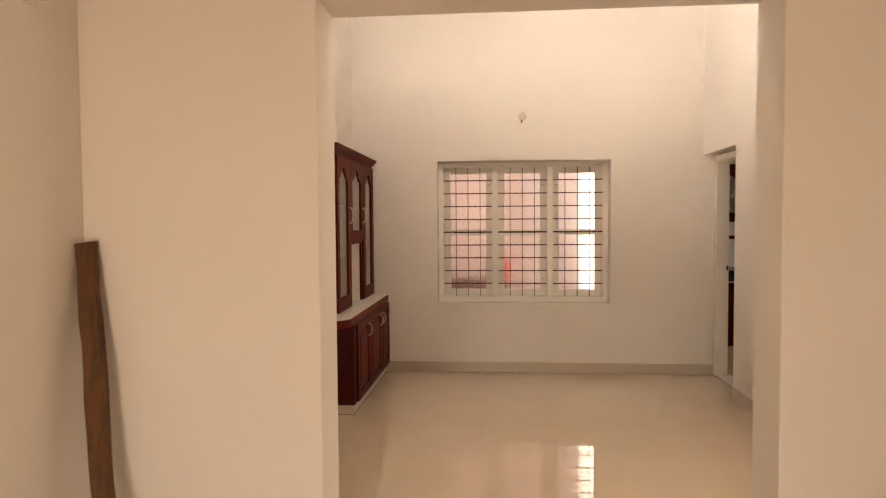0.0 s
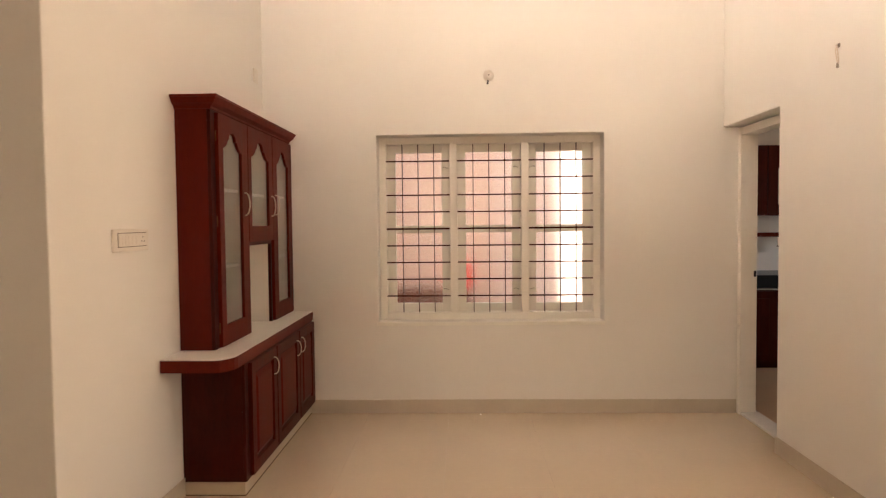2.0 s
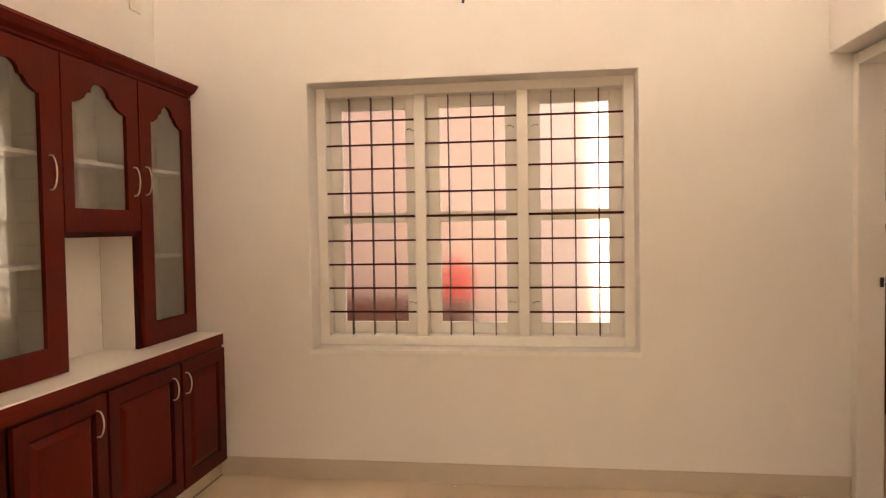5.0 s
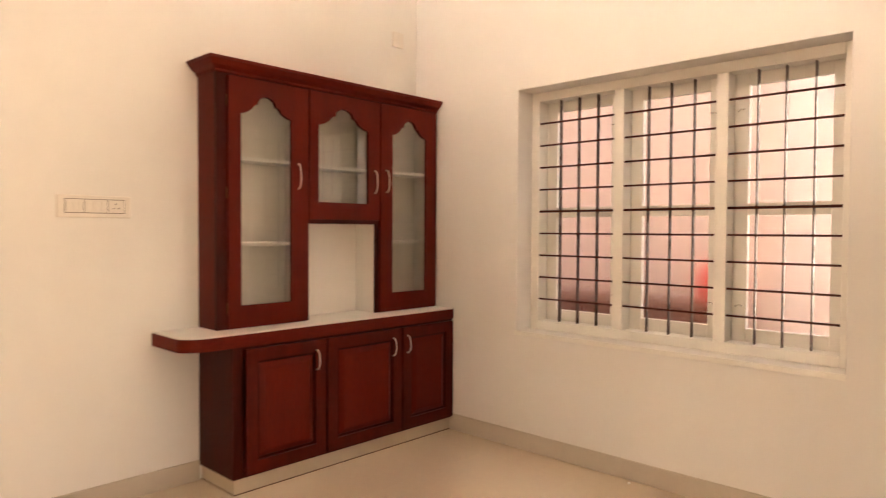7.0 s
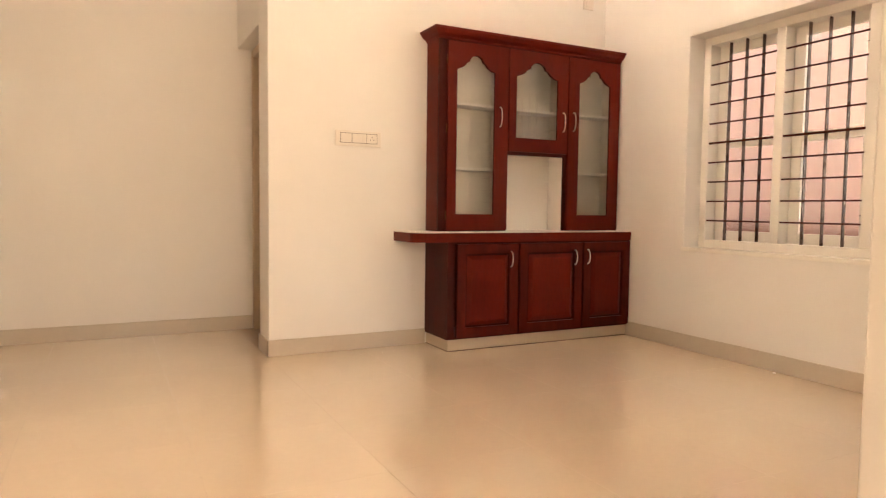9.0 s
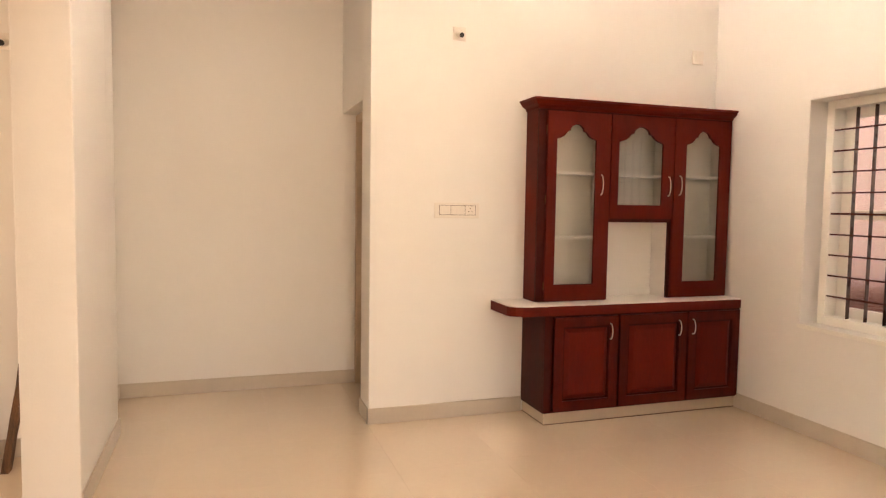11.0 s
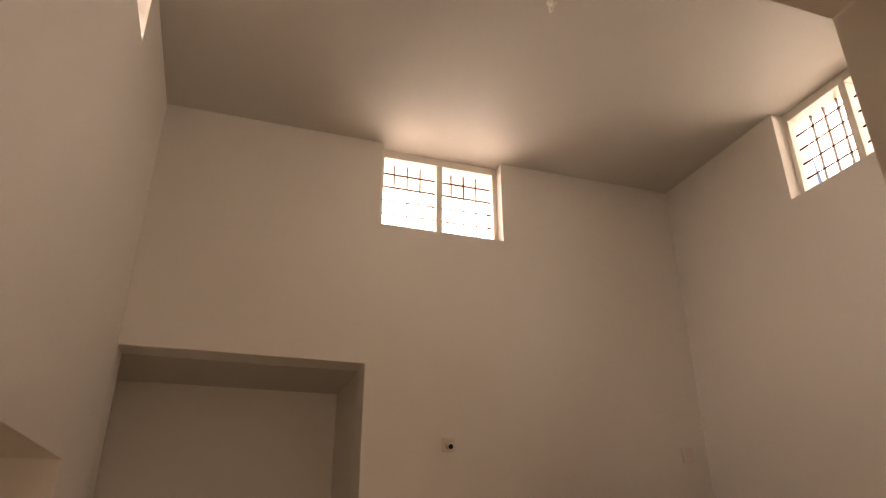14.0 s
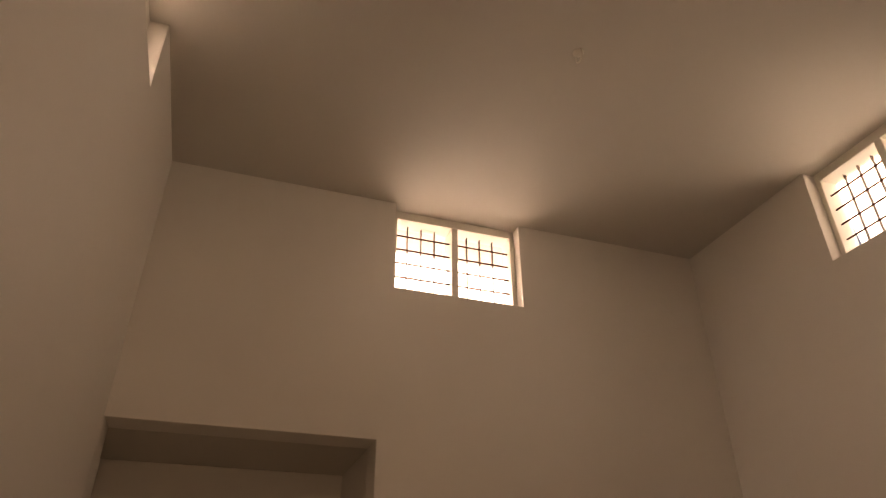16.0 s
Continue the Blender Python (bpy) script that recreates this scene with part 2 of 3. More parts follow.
def slab_with_openings(u0, u1, z0, z1, v0, v1, openings, along):
    """A wall with openings (u0, u1, z0, z1) right through it; it runs along 'x' or 'y', from v0 to v1 across."""
    us = sorted({u0, u1, *[c for o in openings for c in o[:2] if u0 < c < u1]})
    zs = sorted({z0, z1, *[c for o in openings for c in o[2:] if z0 < c < z1]})
    solid = lambda i, k: 0 <= i < len(us) - 1 and 0 <= k < len(zs) - 1 and not any(
        o[0] < (us[i] + us[i + 1]) / 2 < o[1] and o[2] < (zs[k] + zs[k + 1]) / 2 < o[3] for o in openings)
    bm = bmesh.new()
    at = lambda u, v, z: bm.verts.new((u, v, z) if along == "x" else (v, u, z))
    quad = lambda *c: bm.faces.new([at(*p) for p in c])
    for i in range(len(us) - 1):
        for k in range(len(zs) - 1):
            if not solid(i, k):
                continue
            a, b, c, d = us[i], us[i + 1], zs[k], zs[k + 1]
            for v in (v0, v1):
                quad((a, v, c), (b, v, c), (b, v, d), (a, v, d))
            if not solid(i - 1, k):
                quad((a, v0, c), (a, v1, c), (a, v1, d), (a, v0, d))
            if not solid(i + 1, k):
                quad((b, v0, c), (b, v1, c), (b, v1, d), (b, v0, d))
            if not solid(i, k - 1):
                quad((a, v0, c), (b, v0, c), (b, v1, c), (a, v1, c))
            if not solid(i, k + 1):
                quad((a, v0, d), (b, v0, d), (b, v1, d), (a, v1, d))
    bmesh.ops.remove_doubles(bm, verts=bm.verts, dist=1e-5)
    bmesh.ops.recalc_face_normals(bm, faces=bm.faces)
    bmesh.ops.dissolve_limit(bm, angle_limit=0.01, verts=bm.verts, edges=bm.edges)
    sharp = [e for e in bm.edges if len(e.link_faces) == 2 and e.calc_face_angle(0) > 1.0]
    bmesh.ops.bevel(bm, geom=sharp, offset=0.005, segments=2, affect="EDGES", profile=0.5)
    return bm


# ---- walls and ceilings ----
wall_west = piece("wall_west", slab_with_openings(FIRST_S, N + T, 0, H, W - T, W,
                  [(S, PASS_N, -1, LOW), (CL0, CL1, CL_Z, H + 1)], "y"), PAINT, "cream-white painted plaster wall with a passage and a high window", "wall", "structure")
wall_north = piece("wall_north", slab_with_openings(W - T, E + T, 0, H, N, N + TN,
                   [(WX0, WX1, WZ0, WZ1), (CN0, CN1, CL_Z, H + 1)], "x"), PAINT, "cream-white painted plaster wall with a large window", "wall", "structure")
wall_east = piece("wall_east", slab_with_openings(S - T, N, 0, H, E, E + T,
                  [(S, HALL_N, -1, HALL_H), (KD_S, N + 1, -1, KD_H)], "y"), PAINT, "cream-white painted plaster wall with two openings", "wall", "structure")
wall_south = piece("wall_south", slab_with_openings(W, E, 0, H, S - T, S,
                   [(OPEN_W, OPEN_E, -1, OPEN_H), (CS0, CS1, CS_Z, H + 1)], "x"), PAINT, "cream-white painted plaster wall with a wide opening", "wall", "structure")
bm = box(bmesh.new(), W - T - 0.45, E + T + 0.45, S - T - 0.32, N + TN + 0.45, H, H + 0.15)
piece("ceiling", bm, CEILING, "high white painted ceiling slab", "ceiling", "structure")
# passage
piece("wall_passage_back", slab_with_openings(S - T, PASS_N + 1.6, 0, LOW, PASS_X - T, PASS_X, [], "y"), PAINT, "cream-white painted plaster wall at the end of a passage", "wall", "structure")
piece("wall_passage_south", slab_with_openings(PASS_X, W - T, 0, LOW, PASS_S - T, PASS_S, [], "x"), PAINT, "cream-white painted plaster wall of a passage", "wall", "structure")
PD0, PD1, PD_H = PASS_X, -2.03, 2.085
piece("wall_passage_north", slab_with_openings(PASS_X, W - T, 0, LOW, PASS_N, PASS_N + T, [(PD0 - 1, PD1, -1, PD_H)], "x"), PAINT, "cream-white painted plaster wall with a narrow doorway", "wall", "structure")
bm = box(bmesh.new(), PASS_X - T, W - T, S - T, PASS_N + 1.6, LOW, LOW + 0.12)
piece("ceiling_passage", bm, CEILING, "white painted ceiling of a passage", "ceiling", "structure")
piece("wall_bath_end", slab_with_openings(PASS_X, W - T, 0, LOW, PASS_N + 1.37, PASS_N + 1.6, [], "x"), PAINT, "cream-white painted wall behind a doorway", "wall", "structure")
# Added out of view so its shadow covers the neighbour's pink wall.
piece("wall_shade_north", slab_with_openings(-6.0, W - T - 0.002, 0, H, N + TN - T, N + TN, [], "x"), PAINT, "unseen plain wall added to shade the neighbour house", "wall", "structure")
# first room
# Unseen wall; its opening is placed to steer the first-room lamp's light.
piece("wall_first_south", slab_with_openings(W, E + 1.2, 0, LOW, FIRST_S - T, FIRST_S, [(-1.5, -0.3, -1, 2.3)], "x"), PAINT, "unseen cream-white wall with an opening added for the first-room lamp", "wall", "structure")
piece("wall_first_east", slab_with_openings(FIRST_S, S - T, 0, LOW, E, E + T, [], "y"), PAINT, "cream-white painted plaster wall", "wall", "structure")
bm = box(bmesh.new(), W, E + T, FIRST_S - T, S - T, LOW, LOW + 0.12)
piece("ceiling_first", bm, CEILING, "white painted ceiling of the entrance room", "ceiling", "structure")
# Unseen slab, added to block the sun at the entrance opening.
piece("sun_block_slab", box(bmesh.new(), W, E + T, FIRST_S - T - 2.4, FIRST_S - T, 2.55, 2.67), CEILING, "unseen slab added to keep the sun out of the entrance", "slab", "structure")
# stair hall to the east
piece("wall_hall_north", slab_with_openings(E + T, EX1, 0, LOW, HALL_N + 0.25, HALL_N + 0.25 + T, [], "x"), PAINT, "cream-white painted plaster wall", "wall", "structure")
piece("wall_hall_south", slab_with_openings(E + T, EX1, 0, LOW, EY0 - T, EY0, [], "x"), PAINT, "cream-white painted plaster wall", "wall", "structure")
# The opening is unseen, made to hold the hall lamp.
piece("wall_hall_east", slab_with_openings(EY0 - T, HALL_N + 0.48, 0, LOW, EX1, EX1 + T, [(2.3, 3.7, 0.85, 2.15)], "y"), PAINT, "unseen cream-white wall with an opening added for the hall lamp", "wall", "structure")
bm = box(bmesh.new(), E + T, EX1 + T, EY0 - T, HALL_N + 0.25 + T, LOW, LOW + 0.12)
piece("ceiling_hall", bm, CEILING, "white painted ceiling of the side hall", "ceiling", "structure")
# kitchen
KY0 = HALL_N + 0.25 + T
piece("wall_kitchen_north", slab_with_openings(E + T, KX1, 0, LOW, KY1, KY1 + T, [], "x"), PAINT, "cream-white painted kitchen wall", "wall", "structure")
# Unseen opening put here for the kitchen lamp.
piece("wall_kitchen_east", slab_with_openings(KY0, KY1 + T, 0, LOW, KX1, KX1 + T, [(6.0, 7.2, 1.05, 2.15)], "y"), PAINT, "unseen cream-white kitchen wall with an opening added for the lamp", "wall", "structure")
piece("wall_kitchen_west", slab_with_openings(N + TN, KY1 + T, 0, LOW, E, E + T, [], "y"), PAINT, "cream-white painted kitchen wall", "wall", "structure")
bm = box(bmesh.new(), E + T, KX1 + T, KY0, KY1 + T, LOW, LOW + 0.12)
piece("ceiling_kitchen", bm, CEILING, "white painted kitchen ceiling", "ceiling", "structure")

# ---- floor ----
bm = box(bmesh.new(), -3.2, 5.4, FIRST_S - 0.4, 9.0, -0.12, -0.003)
floor = piece("floor", bm, GROUT, "polished cream vitrified tile floor with fine joints", "floor", "structure")
bm = box(bmesh.new(), -60, 60, -60, 60, -0.5, -0.35)
piece("ground", bm, EARTH, "bare red-brown earth round the house", "ground", "structure")


def skirting(name, x0, x1, y0, y1):
    bm = box(bmesh.new(), x0, x1, y0, y1, 0.0, 0.102, 0.003, 1)
    return piece(name, bm, SKIRT, "beige polished skirting tile along the wall", "skirting", "structure")


B = 0.011
skirting("baseboard", W + B, 1.733, N - B, N)
skirting("baseboard", W, W + B, PASS_N - B, 4.56)
skirting("baseboard", W - T, W + B, PASS_N - B, PASS_N)
skirting("baseboard", PD1, W - T, PASS_N - B, PASS_N)
skirting("baseboard", PASS_X, PASS_X + B, PASS_S, PASS_N + 0.098)
skirting("baseboard", PASS_X + B, W - T, PASS_S, PASS_S + B)
skirting("baseboard", W - T, W, S, S + B)
skirting("baseboard", W, OPEN_W, S, S + B)
skirting("baseboard", OPEN_E, E, S, S + B)
skirting("baseboard", E - B, E, HALL_N + B, KD_S)
skirting("baseboard", E - B, E + T, HALL_N - B, HALL_N)
skirting("baseboard", W, W + B, FIRST_S, S - T - B)
skirting("baseboard", W, OPEN_W, S - T - B, S - T)
skirting("baseboard", OPEN_E, E, S - T - B, S - T)


# ---- windows ----
def placed(bm, along, origin, side):
    """Turn a window drawn along x, with y going out through the wall, onto its wall."""
    o = Vector(origin)
    if along == "x":
        m = Matrix(((1, 0, 0, o.x), (0, side, 0, o.y), (0, 0, 1, o.z), (0, 0, 0, 1)))
    else:
        m = Matrix(((0, side, 0, o.x), (1, 0, 0, o.y), (0, 0, 1, o.z), (0, 0, 0, 1)))
    bmesh.ops.transform(bm, matrix=m, verts=bm.verts)
    return bm


def window(name, along, origin, side, width, height, panels, rows, uprights, inset, member, mullion, label, shutters, top=0.07, bottom=0.07, depth=0.15, bar_at=0.048, upright_at=0.090):
    """A painted frame with iron grille bars and, behind them, glazed sashes. origin: lower left corner on the wall's inner face."""
    base = Vector(origin)
    win = thing(name, base, label, "window", kind="structure")
    put = lambda n, bm, mat, parent=win, label="", smooth=False: part(n, placed(bm, along, origin, side), mat, parent, label, smooth)
    y0, y1 = inset, inset + depth
    frame_bm = bmesh.new()
    box(frame_bm, 0, member, y0, y1, 0, height, 0.004)
    box(frame_bm, width - member, width, y0, y1, 0, height, 0.004)
    box(frame_bm, member, width - member, y0, y1, height - top, height, 0.004)
    box(frame_bm, member, width - member, y0, y1, 0, bottom, 0.004)
    put("window_frame", frame_bm, WOOD_PAINT)
    if shutters:
        put("window_sill", box(bmesh.new(), -0.012, width + 0.006, -0.008, 0.0, -0.024, 0.003, 0.003), WOOD_PAINT)
    clear = (width - 2 * member - (panels - 1) * mullion) / panels
    for i in range(panels):
        a = member + i * (clear + mullion)
        b = a + clear
        if i:
            put("mullion", box(bmesh.new(), a - mullion, a, y0 + 0.002, y1 - 0.002, bottom, height - top, 0.004), WOOD_PAINT)
        tall = height - top - bottom
        for k in range(1, rows):
            z = bottom + tall * k / rows
            fat = 0.0065 if rows % 2 == 0 and k == rows // 2 else 0.005
            put("grille_bar", box(bmesh.new(), a - 0.004, b + 0.004, y0 + bar_at, y0 + bar_at + 2 * fat, z - fat, z + fat, 0.0015, 1), IRON)
        for k in range(1, uprights + 1):
            x = a + clear * k / (uprights + 1)
            put("grille_upright", box(bmesh.new(), x - 0.003, x + 0.003, y0 + upright_at, y0 + upright_at + 0.026, bottom - 0.004, height - top + 0.004, 0.001, 1), IRON_V)
        if shutters:
            s0, s1 = y1 + 0.001, y1 + 0.036
            st, mid = 0.064, 0.058
            za, zb = bottom + 0.003, height - top - 0.003
            ze, zf = bottom - 0.016, height - top + 0.016
            zm = bottom + tall * 0.497
            sash_bm = bmesh.new()
            box(sash_bm, a - 0.016, a + st, s0, s1, ze, zf, 0.003)
            box(sash_bm, b - st, b + 0.016, s0, s1, ze, zf, 0.003)
            for lo, hi in ((ze, za + st - 0.004), (zm - mid / 2, zm + mid / 2), (zb - st + 0.010, zf)):
                box(sash_bm, a + st, b - st, s0 + 0.001, s1 - 0.001, lo, hi, 0.003)
            sash = put("sash", sash_bm, WOOD_PAINT)
            for lo, hi in ((za + st - 0.004, zm - mid / 2), (zm + mid / 2, zb - st + 0.010)):
                pane = put("pane", box(bmesh.new(), a + st - 0.004, b - st + 0.004, s0 + 0.010, s0 + 0.014, lo - 0.004, hi + 0.004), OBSCURE, sash, "obscure figured glass pane")
                pane.visible_shadow = False
            hx, way = (b - 0.016, -1) if i < 2 else (a + 0.016, 1)
            for z in (za + 0.115 * tall + 0.02, zb - 0.135 * tall):
                hook = tube(bmesh.new(), [(hx, s0, z), (hx, s0 - 0.014, z), (hx + way * 0.004, s0 - 0.02, z - 0.002), (hx + way * 0.02, s0 - 0.022, z + 0.008), (hx + way * 0.036, s0 - 0.022, z + 0.004)], 0.0028, 6)
                put("latch", hook, STEEL, sash, "small dull metal sash latch", True)
        else:
            pane = put("pane", box(bmesh.new(), a - 0.003, b + 0.003, y0 + 0.120, y0 + 0.124, bottom - 0.003, height - top + 0.003), CLEAR, label="clear glass pane")
            pane.visible_shadow = False
    return win


window("window_1", "x", (WX0, N, WZ0), 1, WX1 - WX0, WZ1 - WZ0, 3, 10, 3, 0.140, 0.052, 0.059,
       "three-panel cream painted window with dark iron grille and obscure glass", True, 0.052, 0.053, 0.095, 0.010, 0.035)
for nm, along, org, side, wide, high in (("window_2", "y", (W, CL0, CL_Z), -1, CL1 - CL0, H - CL_Z), ("window_3", "x", (CN0, N, CL_Z), 1, CN1 - CN0, H - CL_Z), ("window_4", "x", (CS0, S, CS_Z), -1, CS1 - CS0, H - CS_Z)):
    window(nm, along, org, side, wide, high, 2, 5, 3, 0.095, 0.035, 0.05, "high two-panel window under the ceiling with dark iron grille", False, 0.065, 0.05)

# ---- doors ----
door_1 = thing("door_1", (1.80, 5.66, 0), "cream painted kitchen door frame set in a deep opening", "door frame", kind="structure")
FX0, FX1 = 1.735, E + T - 0.004
part("jamb", box(bmesh.new(), FX0, FX1, N - 0.055, N - 0.003, 0.0, 2.10, 0.004), WOOD_PAINT, door_1)
part("jamb", box(bmesh.new(), FX0, FX1, KD_S + 0.003, KD_S + 0.055, 0.0, 2.10, 0.004), WOOD_PAINT, door_1)
part("head", box(bmesh.new(), FX0, FX1, KD_S + 0.055, N - 0.055, 2.045, 2.10, 0.004), WOOD_PAINT, door_1)
# Black piece on the jamb gives the darkness of the latch hole.
plate = part("latch_hole", box(bmesh.new(), 1.832, 1.850, N - 0.057, N - 0.054, 1.015, 1.060, 0.001, 1), BLACK, door_1, "small black piece for the dark latch hole")
piece("threshold", box(bmesh.new(), 1.742, E + T + 0.02, KD_S + 0.004, N - 0.004, 0.0, 0.018, 0.004), MARBLE, "white marble threshold strip in the kitchen doorway", "threshold", "structure")

door_2 = thing("door_2", (-2.38, PASS_N + 0.15, 0), "closed beige primed narrow door in the passage", "door", kind="structure")
Y0, Y1 = PASS_N + 0.10, PASS_N + T - 0.01
part("jamb", box(bmesh.new(), PD1 - 0.055, PD1 - 0.003, Y0, Y1, 0, PD_H - 0.004, 0.004), PRIMER, door_2)
part("jamb", box(bmesh.new(), PD0 + 0.003, PD0 + 0.055, Y0, Y1, 0, PD_H - 0.004, 0.004), PRIMER, door_2)
part("head", box(bmesh.new(), PD0 + 0.055, PD1 - 0.055, Y0, Y1, PD_H - 0.06, PD_H - 0.004, 0.004), PRIMER, door_2)
part("door_leaf", box(bmesh.new(), PD0 + 0.058, PD1 - 0.058, Y0 + 0.04, Y0 + 0.075, 0.01, PD_H - 0.063, 0.003), PRIMER, door_2)

# ---- crockery cabinet ----
CF = -1.600          # front of the upper carcass
UL, UR = 4.560, N - 0.002
UB, UT = 0.778, 2.035
D1, D2 = 5.085, 5.575   # inner edges of the two tall sides


def arch(y0, y1, z0, spring, rise):
    """Outline of a door light with a cusped head."""
    half = [(0.0, 0.0), (0.05, 0.04), (0.11, 0.11), (0.17, 0.21), (0.215, 0.32), (0.24, 0.44), (0.27, 0.52), (0.325, 0.56), (0.33, 0.68), (0.355, 0.81), (0.395, 0.91), (0.445, 0.98), (0.5, 1.0)]
    full = half + [(1 - u, h) for u, h in half[-2::-1]]
    w = y1 - y0
    return [(y0, z0)] + [(y0 + u * w, spring + h * rise) for u, h in full] + [(y1, z0)]


def bow_handle(parent, x, y, z, tall, name="handle"):
    """A bow handle that stands off a door."""
    pts = [(x, y, z - tall / 2), (x + 0.008, y, z - tall / 2)]
    for k in range(11):
        a = math.pi * k / 10
        pts.append((x + 0.008 + 0.022 * math.sin(a), y, z - tall / 2 * math.cos(a)))
    pts += [(x + 0.008, y, z + tall / 2), (x, y, z + tall / 2)]
    return part(name, tube(bmesh.new(), pts, 0.0034, 8), HANDLE, parent, "curved dull metal bow handle", True)


hutch = thing("crockery_cabinet", (W, (UL + UR) / 2, UB), "dark mahogany crockery cabinet with three arched glass doors on a worktop", "cabinet")
BK = W + 0.002
for nm, a, b, lo, hi in (("side_panel", UL, UL + 0.02, UB, UT), ("side_panel", UR - 0.02, UR, UB, UT),
                         ("divider", D1 - 0.018, D1, UB, UT - 0.02), ("divider", D2, D2 + 0.018, UB, UT - 0.02),
                         ("top_panel", UL + 0.02, UR - 0.02, UT - 0.02, UT), ("bottom_panel", D1, D2, 1.318, 1.336),
                         ("bottom_panel", UL + 0.02, D1 - 0.018, UB, UB + 0.02), ("bottom_panel", D2 + 0.018, UR - 0.02, UB, UB + 0.02)):
    part(nm, box(bmesh.new(), BK, CF, a, b, lo, hi, 0.002), MAHOGANY, hutch)
for a, b, lo in ((UL + 0.02, D1 - 0.018, UB + 0.02), (D1, D2, 1.336), (D2 + 0.018, UR - 0.02, UB + 0.02)):
    part("back_panel", box(bmesh.new(), BK, BK + 0.006, a, b, lo, UT - 0.02), MELAMINE, hutch, "pale lining behind the shelves")
for a, b, zs in ((UL + 0.02, D1 - 0.018, (1.189, 1.622)), (D1, D2, (1.615,)), (D2 + 0.018, UR - 0.02, (1.191, 1.621))):
    for z in zs:
        part("shelf", box(bmesh.new(), BK + 0.006, CF - 0.022, a, b, z, z + 0.018, 0.002), LAMINATE, hutch, "cream-white shelf board")
for a, b, lo, hi in ((UL + 0.02, D1 - 0.018, UB + 0.02, UT - 0.02), (D1, D2, UB, 1.318), (D1, D2, 1.336, UT - 0.02), (D2 + 0.018, UR - 0.02, UB + 0.02, UT - 0.02)):
    for y in (a, b - 0.003):
        part("side_lining", box(bmesh.new(), BK + 0.006, CF - 0.001, y, y + 0.003, lo, hi), LAMINATE if lo == UB else MELAMINE, hutch, "cream-white lining board")
    part("top_lining", box(bmesh.new(), BK + 0.006, CF - 0.001, a + 0.003, b - 0.003, hi - 0.003, hi), LAMINATE, hutch, "cream-white lining board")
part("back_panel", box(bmesh.new(), BK, BK + 0.005, D1 + 0.003, D2 - 0.003, UB + 0.001, 1.315), LAMINATE, hutch, "cream-white back of the open niche")
# face frame
bm = bmesh.new()
FF = CF + 0.018
box(bm, CF, FF, UL, UL + 0.075, UB, UT, 0.002)
box(bm, CF, FF, UR - 0.03, UR, UB, UT, 0.002)
box(bm, CF, FF, D1 - 0.03, D1 - 0.001, UB, UT - 0.05, 0.002)
box(bm, CF, FF, D2 - 0.0, D2 + 0.03, UB, UT - 0.05, 0.002)
box(bm, CF, FF, UL + 0.075, UR - 0.03, UT - 0.05, UT, 0.002)
box(bm, CF, FF - 0.001, D1 - 0.001, D1 + 0.016, 1.352, UT - 0.05, 0.001)
box(bm, CF, FF, D1, D2, 1.306, 1.352, 0.002)
box(bm, CF, FF, UL + 0.075, D1 - 0.03, UB, UB + 0.025, 0.002)
box(bm, CF, FF, D2 + 0.03, UR - 0.03, UB, UB + 0.025, 0.002)
# Near-black here: edge stain and the recess shade between doors together.
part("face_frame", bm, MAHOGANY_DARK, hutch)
# cornice: stepped and flared
bm = bmesh.new()
steps = [(0.0, 0.0), (0.008, 0.004), (0.010, 0.014), (0.018, 0.020), (0.034, 0.030), (0.046, 0.046), (0.050, 0.054), (0.056, 0.056), (0.056, 0.068), (0.0, 0.068)]
rings = []
for out, up in steps:
    z = UT + up - 0.002
    rings.append([bm.verts.new(p) for p in ((BK, UL - out, z), (FF + out, UL - out, z), (FF + out, UR, z), (BK, UR, z))])
for a, b in zip(rings, rings[1:]):
    for k in range(4):
        bm.faces.new((a[k], a[(k + 1) % 4], b[(k + 1) % 4], b[k]))
bm.faces.new(rings[0][::-1])
bm.faces.new(rings[-1])
part("cornice", bm, MAHOGANY_H, hutch, "flared mahogany cornice moulding")

DX0, DX1 = FF + 0.001, FF + 0.021
